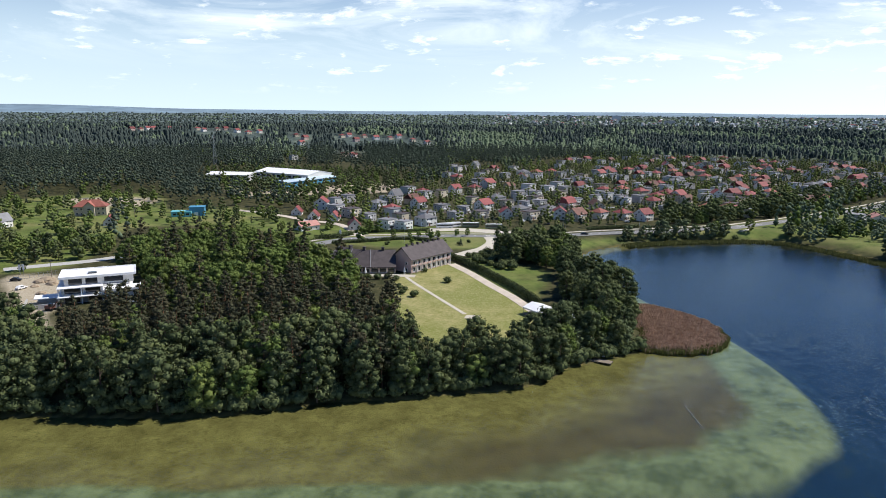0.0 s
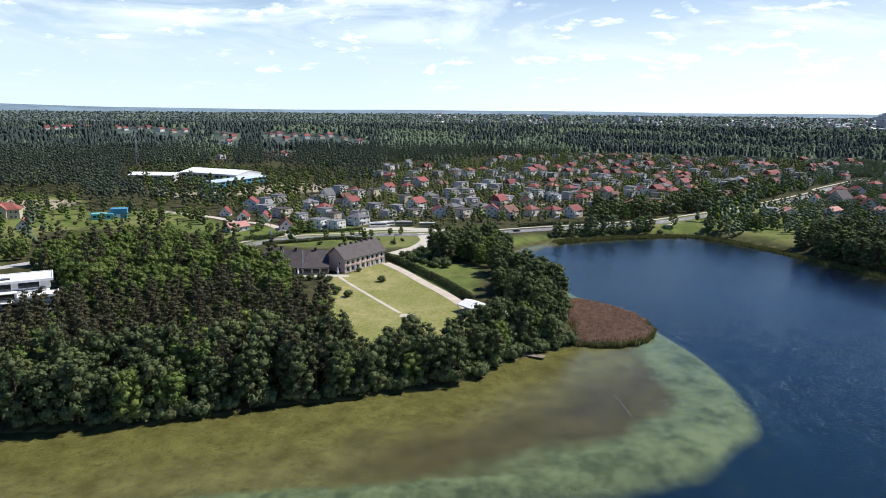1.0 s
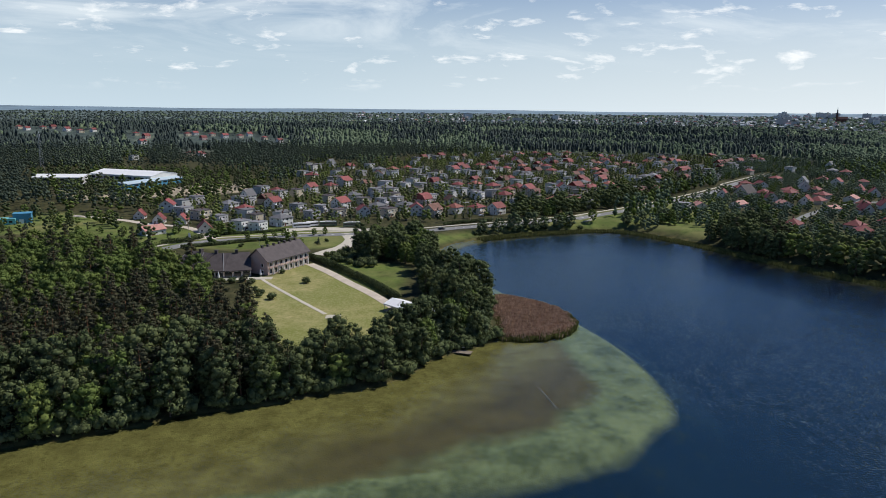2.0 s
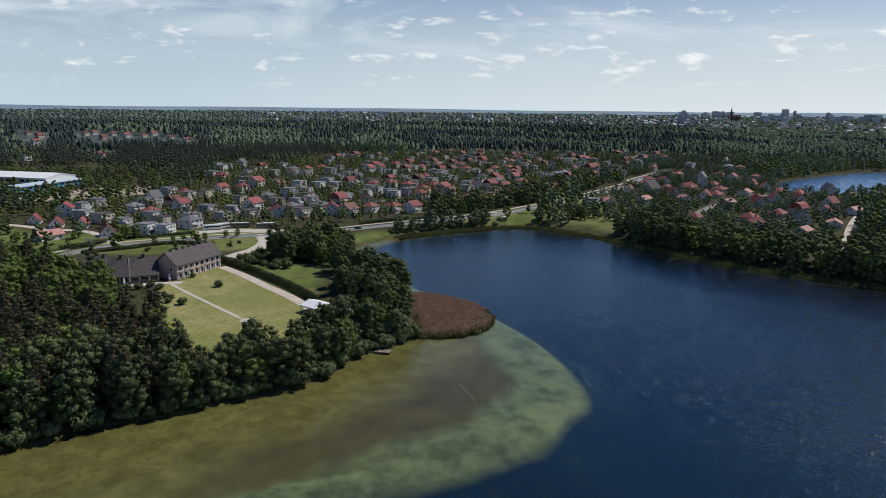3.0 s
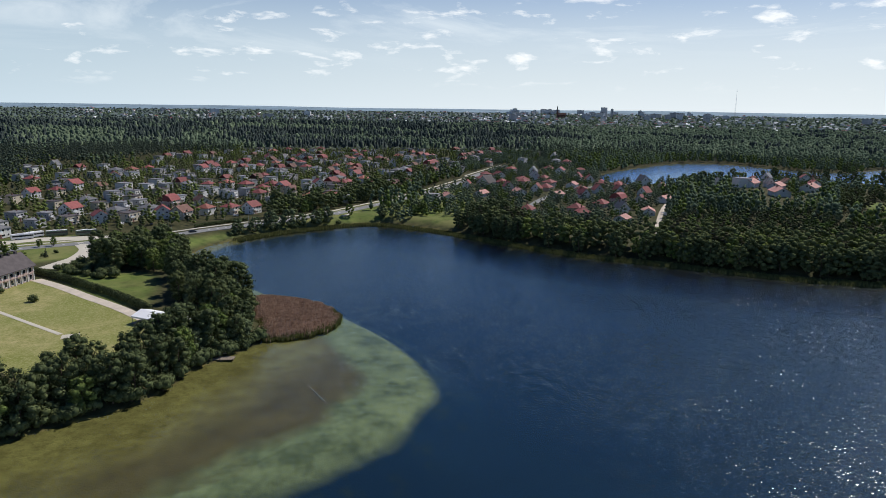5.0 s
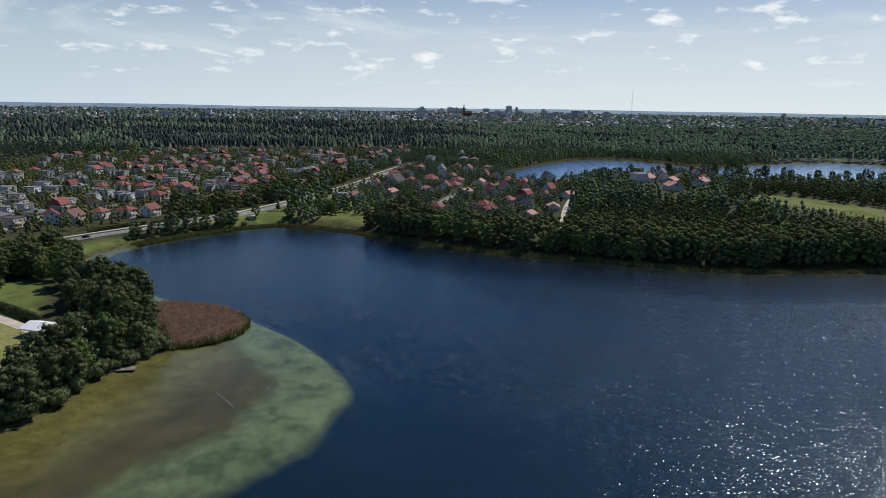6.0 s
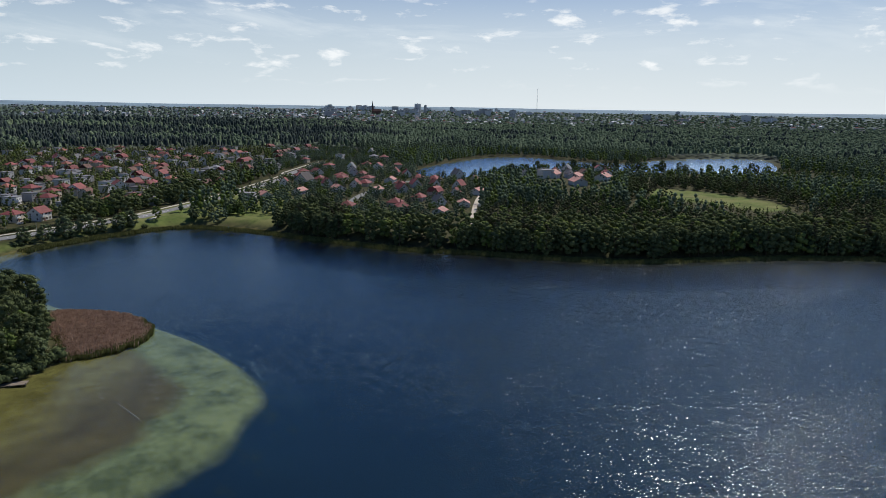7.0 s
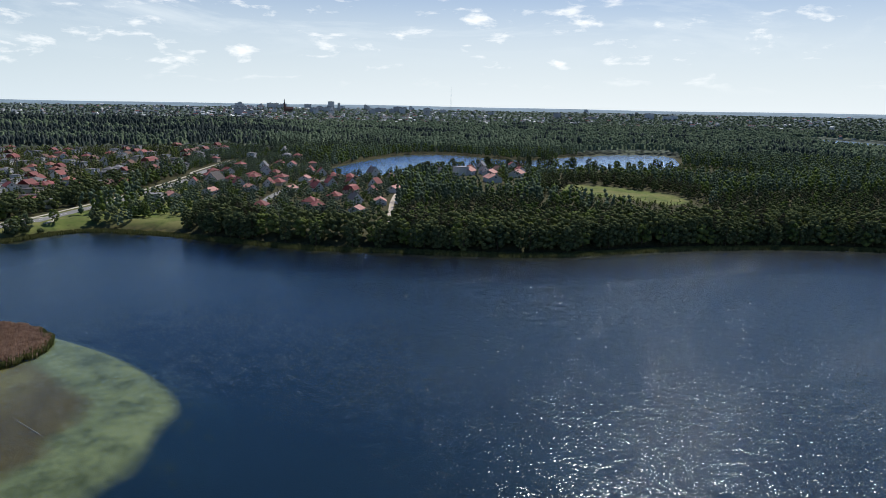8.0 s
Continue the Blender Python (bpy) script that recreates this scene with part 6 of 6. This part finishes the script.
woodland("woodland", "dense dark mixed woodland along the far shore", inner + [p for p, k in zip(behind, tall) if k], [("alder_tree", 0.6), ("maple_tree", 0.3), ("pine_tree", 0.1)], (0.72, 1.0), 130, 0.5, level=1)
woodland("woodland", "lower pine and birch wood behind the far shore", [p for p, k in zip(behind, tall) if not k], mixed, (0.42, 0.68), 70, 0.5, level=1)

young = [p for p in scatter(VIEW, 6.5) if signed(MEADOW, *p) < -2]
woodland("young_wood", "young pines and birches round the meadow", [p for p in young if math.hypot(*p) < 575], [("pine_tree", 0.6), ("maple_tree", 0.4)], (0.2, 0.32), 60, 0.6, level=1)
woodland("young_wood", "line of trees behind the meadow", [p for p in young if math.hypot(*p) >= 575], [("alder_tree", 0.6), ("pine_tree", 0.4)], (0.45, 0.75), 60, 0.8, level=1)
woodland("scrub", "low scrub before the second lake", [p for p in scatter(LAKE_FRONT, 9.0) if not inside(VIEW, *p)], [("willow_tree", 0.5), ("maple_tree", 0.5)], (0.25, 0.5), 40, 0.9, level=1)

# a loose row of trees on the near bank of the second lake
for (x0, y0), (x1, y1) in zip(FAR_LAKE[:-1], FAR_LAKE[1:]):
    if 590 < x0 < 870 and y0 < 460 and y1 > y0:
        for q in np.arange(0, 1, 0.24):
            if rng.random() < 0.75:
                x, y = x0 + (x1 - x0) * q, y0 + (y1 - y0) * q
                tree(str(rng.choice(["alder_tree", "maple_tree"])), x - 7, y - 3, rng.uniform(0.6, 0.95), False, "trees on the near bank of the second lake")


def reed_fringe(line):
    """Olive reeds and sedge along the waterline."""
    d = np.diff(line, axis=0)
    run = np.hypot(*d.T)
    n = 26000
    k = rng.choice(len(d), n, p=run / run.sum())
    q = rng.random(n)
    out = np.stack([-d[k, 1], d[k, 0]], -1) / run[k][:, None]
    mid = line[k] + d[k] * q[:, None]
    side = np.where(signed(LAKE, *(mid + out).T) > 0, 1, -1)
    p = mid + out * (side * rng.uniform(-1.0, 7.5, n))[:, None]
    h, a, w = rng.uniform(0.35, 1.2, n), rng.uniform(0, 6.28, n), rng.uniform(0.12, 0.3, n)
    e = np.stack([np.cos(a) * w, np.sin(a) * w, 0 * w], -1)
    low = np.stack([p[:, 0], p[:, 1], np.full(n, -0.4)], -1)
    tip = np.stack([p[:, 0] + rng.normal(size=n) * 0.15, p[:, 1], h], -1)
    v = np.stack([low - e, low + e, tip + e, tip - e], 1).reshape(-1, 3)
    me = raw_mesh("reed_fringe", v, np.arange(4 * n).reshape(-1, 4), [REED_GREEN], False)
    tagged(new("reed_fringe", me), "olive green reeds and sedge along the waterline", "reeds", kind="stuff")


reed_fringe(LAKE[(LAKE[:, 0] > 100) & (LAKE[:, 1] > 0)])

# ---- far forest ----


def far_forest():
    V, F, I, o = [], [], [], 0
    r0, out = 395.0, []
    while r0 < 4250:
        s = 6.5 if r0 < 1050 else max(6.4, r0 * 0.0062)
        az = np.arange(-46, 96, math.degrees(s / r0))
        az = np.radians(az + rng.uniform(-0.8, 0.8, len(az)) * math.degrees(s / r0))
        gap = s if r0 < 1050 else s * 1.5
        rr = r0 + rng.uniform(-0.5, 0.5, len(az)) * gap
        out.append(np.stack([np.sin(az) * rr, np.cos(az) * rr, np.full(len(az), s)], -1))
        r0 += gap * 0.95
    p = np.concatenate(out)
    x, y, s = p.T
    few = rng.random(len(x)) < 1 - 0.3 * step(2300, 2900, np.hypot(x, y))
    few &= (np.hypot(x, y) > 470) | (np.degrees(np.arctan2(x, y)) < -25)
    x, y, s = x[few], y[few], s[few]
    ok = (signed(LAKE, x, y) < -30) & (signed(FAR_LAKE, x, y) < -np.where(np.hypot(x, y) < 760 + 0.0 * x, 45, 3)) & (signed(THIRD_LAKE, x, y) < -10)
    for poly in (TOWN, SETTLEMENT, MEADOW, LOT, SANDLOT, FIELDS, INDUSTRY, ROADSIDE, np.array(EAST), VIEW, LAKE_FRONT):
        ok &= ~inside(np.asarray(poly), x, y)
    for line, wide in ROAD_LINES:
        ok &= edge_distance(line, x, y, False) > wide
    for hx, hy, wide in HOUSE_SPOTS:
        ok &= np.hypot(x - hx, y - hy) > wide
    x, y, s = x[ok], y[ok], s[ok]
    z = ground_height(x, y)
    az = np.degrees(np.arctan2(x, y))
    patch = np.array([noise.noise(Vector((u / 170, v / 170, 3))) + 0.5 * noise.noise(Vector((u / 60, v / 60, 9))) for u, v in zip(x, y)])
    leaf = patch + 0.55 * step(36, 46, az) + 0.4 * (1 - step(650, 900, np.hypot(x, y))) * step(-10, 6, az) - 0.25 * (1 - step(-12, -4, az)) + rng.normal(size=len(x)) * 0.2 > np.where(np.hypot(x, y) > 1050, 0.06, 0.2)
    near = np.hypot(x, y) < 1050
    for name, sel, mixes, label in (("forest_edge", near & ~leaf, [("pine_tree", 1.0)], "dark pine forest edge"),
                                    ("forest_edge", near & leaf, [("alder_tree", 0.6), ("maple_tree", 0.4)], "green broadleaf trees at the forest edge")):
        woodland(name, label, np.stack([x[sel], y[sel]], -1), mixes, (0.75, 1.45) if mixes[0][0] == "pine_tree" else (0.7, 1.2), 12, 1.0, "forest", (LEAF_SPRUCE,) if mixes[0][0] == "pine_tree" else (LEAF_FAR_BROAD, LEAF_LIGHT), slim=0.72)
    keep = ~near
    x, y, s, z, leaf = x[keep], y[keep], s[keep], z[keep], leaf[keep]
    # a spiky conifer: three skewed skirts; a broadleaf: a lumpy low dome
    for broad in (False, True):
        sel = np.flatnonzero(leaf == broad)
        n = len(sel)
        sides, rings = (4, ((0.45, 1.0), (0.80, 0.74))) if not broad else (4, ((0.45, 1.05), (0.86, 0.72)))
        tall = rng.uniform(9, 20, n) if not broad else rng.uniform(9, 16, n)
        wide = np.clip(s[sel] * 0.5, 2.6, 7.5) * rng.uniform(0.65, 1.2, n) * (0.8 if not broad else 1.15)
        tall = tall * (1 - 0.4 * step(2200, 2800, np.hypot(x[sel], y[sel])))
        turn = rng.uniform(0, 6.28, n)
        vs = []
        for h, w in rings:
            for k in range(sides):
                q = turn + 2 * math.pi * k / sides + h * 2
                rad = wide * w * rng.uniform(0.72, 1.25, n)
                vs.append(np.stack([x[sel] + np.cos(q) * rad, y[sel] + np.sin(q) * rad, z[sel] + tall * (h + rng.uniform(-0.07, 0.07, n))], -1))
        vs.append(np.stack([x[sel] + rng.normal(size=n) * 0.4, y[sel], z[sel] + tall * 1.04], -1))
        v = np.stack(vs, 1)
        f = []
        for a in range(len(rings) - 1):
            for k in range(sides):
                k2 = (k + 1) % sides
                f += [(a * sides + k, a * sides + k2, (a + 1) * sides + k2), (a * sides + k, (a + 1) * sides + k2, (a + 1) * sides + k)]
        last = (len(rings) - 1) * sides
        f += [(last + k, last + (k + 1) % sides, len(rings) * sides) for k in range(sides)]
        f = np.array(f)
        V.append(v.reshape(-1, 3))
        F.append((f[None] + (np.arange(n) * v.shape[1])[:, None, None] + o).reshape(-1, 3))
        I.append(np.full(n * len(f), int(broad)))
        o += n * v.shape[1]
    me = raw_mesh("forest", np.concatenate(V), np.concatenate(F), [LEAF_FAR_CONIFER, LEAF_FAR_BROAD], True, np.concatenate(I))
    return tagged(new("forest", me), "dark conifer forest with lighter broadleaf patches", "forest", kind="stuff")


far_forest()


# ---- gardens, verges and fields ----
for x, y in [(-28, 383), (-19, 386), (-14, 388), (-9, 390), (-3, 385), (8, 391), (14, 391)]:
    tree("maple_tree", x, y, rng.uniform(0.32, 0.45), False, "young trees along the road", "young round street tree on the verge")
for x, y in [(119, 399), (130, 403), (142, 406), (151, 407), (161, 408), (169, 409), (206, 405), (213, 399), (229, 400), (108, 397)]:
    tree("willow_tree", x, y, rng.uniform(0.9, 1.3), False, "willows along the bay")
for x, y in [(187, 415), (164, 410), (232, 395), (244, 399), (260, 411)]:
    tree("maple_tree", x, y, rng.uniform(0.55, 0.8), False, "trees along the bay")
for x, y in [(103, 393), (106, 394), (111, 396), (133, 402), (145, 404), (2, 282), (-8, 301), (-18, 274), (-11, 259), (175, 406), (26, 326), (28, 316), (23, 331)]:
    tree("bush", x, y, rng.uniform(0.6, 1.25), group="bushes on the grass")
BLOSSOM = leafy("white_blossom", (0.25, 0.27, 0.12), (0.6, 0.6, 0.45), 0.3, 0.0)
for x, y in [(-16, 263), (-15, 268), (-17, 270)]:
    root = tree("bush", x, y, 0.75, label="white flowering shrub on the lawn")
    root.children[1].data = root.children[1].data.copy()
    root.children[1].data.materials[0] = BLOSSOM
for x, y in [(-32, 287), (-28, 287), (-24, 288), (-20, 285), (-35, 289)]:
    tree("bush", x, y, rng.uniform(0.6, 1.0), group="shrubs below the terrace")
GLADE_EDGE = [(9, 334), (19, 348), (33, 326), (36, 307), (30, 302), (18, 315)]
for x, y in scatter(GLADE_EDGE, 5.0):
    tree("bush", x, y, rng.uniform(0.9, 1.6), group="shrubs beyond the hedge")
WEST = [(-215, 296), (-264, 366), (-216, 357), (-176, 371), (-156, 328), (-170, 309), (-180, 295)]
for x, y in scatter(WEST, 9.5):
    tree("maple_tree" if rng.random() < 0.7 else "alder_tree", x, y, rng.uniform(0.5, 0.85), False, "trees along the field road")
for x, y in scatter(FIELDS, 15):
    if rng.random() < 0.6 and y < 620:
        tree(str(rng.choice(["maple_tree", "alder_tree", "bush", "bush", "spruce_tree"])), x, y, rng.uniform(0.3, 0.75), False, "scattered trees in the fields")
woodland("scrub", "scrub and fruit trees over the old fields", scatter(FIELDS, 14.5), [("maple_tree", 0.35), ("alder_tree", 0.35), ("bush", 0.3)], (0.25, 0.72), 80, 0.6, level=1)
near_town = scatter(TOWN, 8.6) + scatter(SETTLEMENT, 7.6)
yard = [p for p in near_town if math.hypot(*p) < 405]
kinds = ["maple_tree", "alder_tree", "spruce_tree", "willow_tree"]
for x, y in yard:
    tree(str(rng.choice(kinds, p=[0.25, 0.4, 0.25, 0.1])), x, y, rng.uniform(0.3, 0.62), False, "garden trees")
beyond = [p for p in near_town if math.hypot(*p) >= 405]
leafy_side = inside(SETTLEMENT, *np.array(beyond).T)
woodland("garden_trees", "garden trees and shrubs between the houses", [p for p, k in zip(beyond, leafy_side) if not k],
         [("maple_tree", 0.35), ("alder_tree", 0.4), ("spruce_tree", 0.25)], (0.34, 0.74), 20, 0.8, slim=0.95)
woodland("garden_trees", "dense dark garden trees round the lakeside houses", [p for p, k in zip(beyond, leafy_side) if k],
         [("maple_tree", 0.3), ("alder_tree", 0.55), ("pine_tree", 0.15)], (0.3, 0.6), 40, 0.55, mats=(LEAF_LIGHT, LEAF_FAR_BROAD, LEAF_SPRUCE), level=1)
woodland("roadside_trees", "tall green trees between the road and the houses", scatter(ROADSIDE, 7.6), [("alder_tree", 0.6), ("maple_tree", 0.25), ("willow_tree", 0.15)], (0.55, 0.95), 150, 0.7, level=1)
woodland("garden_trees", "low trees and shrubs round the halls", scatter(INDUSTRY, 11.5), [("maple_tree", 0.45), ("alder_tree", 0.35), ("pine_tree", 0.2)], (0.4, 0.85), 60, 0.7, level=1)
BEND = [(209, 337), (267, 381), (284, 374), (262, 331), (243, 301), (216, 317)]
for x, y in scatter(BEND, 7.5):
    tree("alder_tree", x, y, rng.uniform(0.6, 0.9), False, "trees at the bend of the shore")


# ---- distant houses ----


def far_houses():
    V, F, I, o = [], [], [], 0
    for k in range(1700):
        az = radians(rng.choice([rng.uniform(38, 90), rng.uniform(30, 58), rng.uniform(4, 40)]))
        r = math.exp(rng.uniform(math.log(1150), math.log(4300)))
        if math.degrees(az) < 38 and r < 2700:
            continue
        x, y = math.sin(az) * r, math.cos(az) * r
        if r < 1500 and math.degrees(az) > 58 or max(float(signed(FAR_LAKE, x, y)), float(signed(THIRD_LAKE, x, y))) > -25:
            continue
        z, w, d, h, q = ground_z(x, y), rng.uniform(3.5, 6), rng.uniform(3.5, 4.5), rng.uniform(2, 4), rng.uniform(0, 3.1)
        if r > 2200:
            w, h = w * rng.uniform(1, 1.8), h * rng.uniform(1.2, 2.4)
        h += 3
        c, s = math.cos(q), math.sin(q)
        loc = [(-w, -d, -2), (w, -d, -2), (w, d, -2), (-w, d, -2), (-w, -d, h), (w, -d, h), (w, d, h), (-w, d, h), (-w, 0, h + d * 0.7), (w, 0, h + d * 0.7)]
        V += [(x + a * c - b2 * s, y + a * s + b2 * c, z + e) for a, b2, e in loc]
        tri = [(0, 1, 5), (0, 5, 4), (1, 2, 6), (1, 6, 5), (2, 3, 7), (2, 7, 6), (3, 0, 4), (3, 4, 7), (5, 6, 9), (7, 4, 8), (4, 5, 9), (4, 9, 8), (6, 7, 8), (6, 8, 9)]
        F += [tuple(i + o for i in f) for f in tri]
        I += [0] * 10 + [int(rng.choice([1, 2, 3, 4], p=[0.22, 0.13, 0.35, 0.3]))] * 4
        o += 10
    me = raw_mesh("distant_houses", V, F, [WHITE_WALL, RED, BROWN, GREY_ROOF, WHITE_PAINT], False, I)
    tagged(new("distant_houses", me), "scattered pale distant houses with red and grey roofs", "houses", kind="stuff")


far_houses()
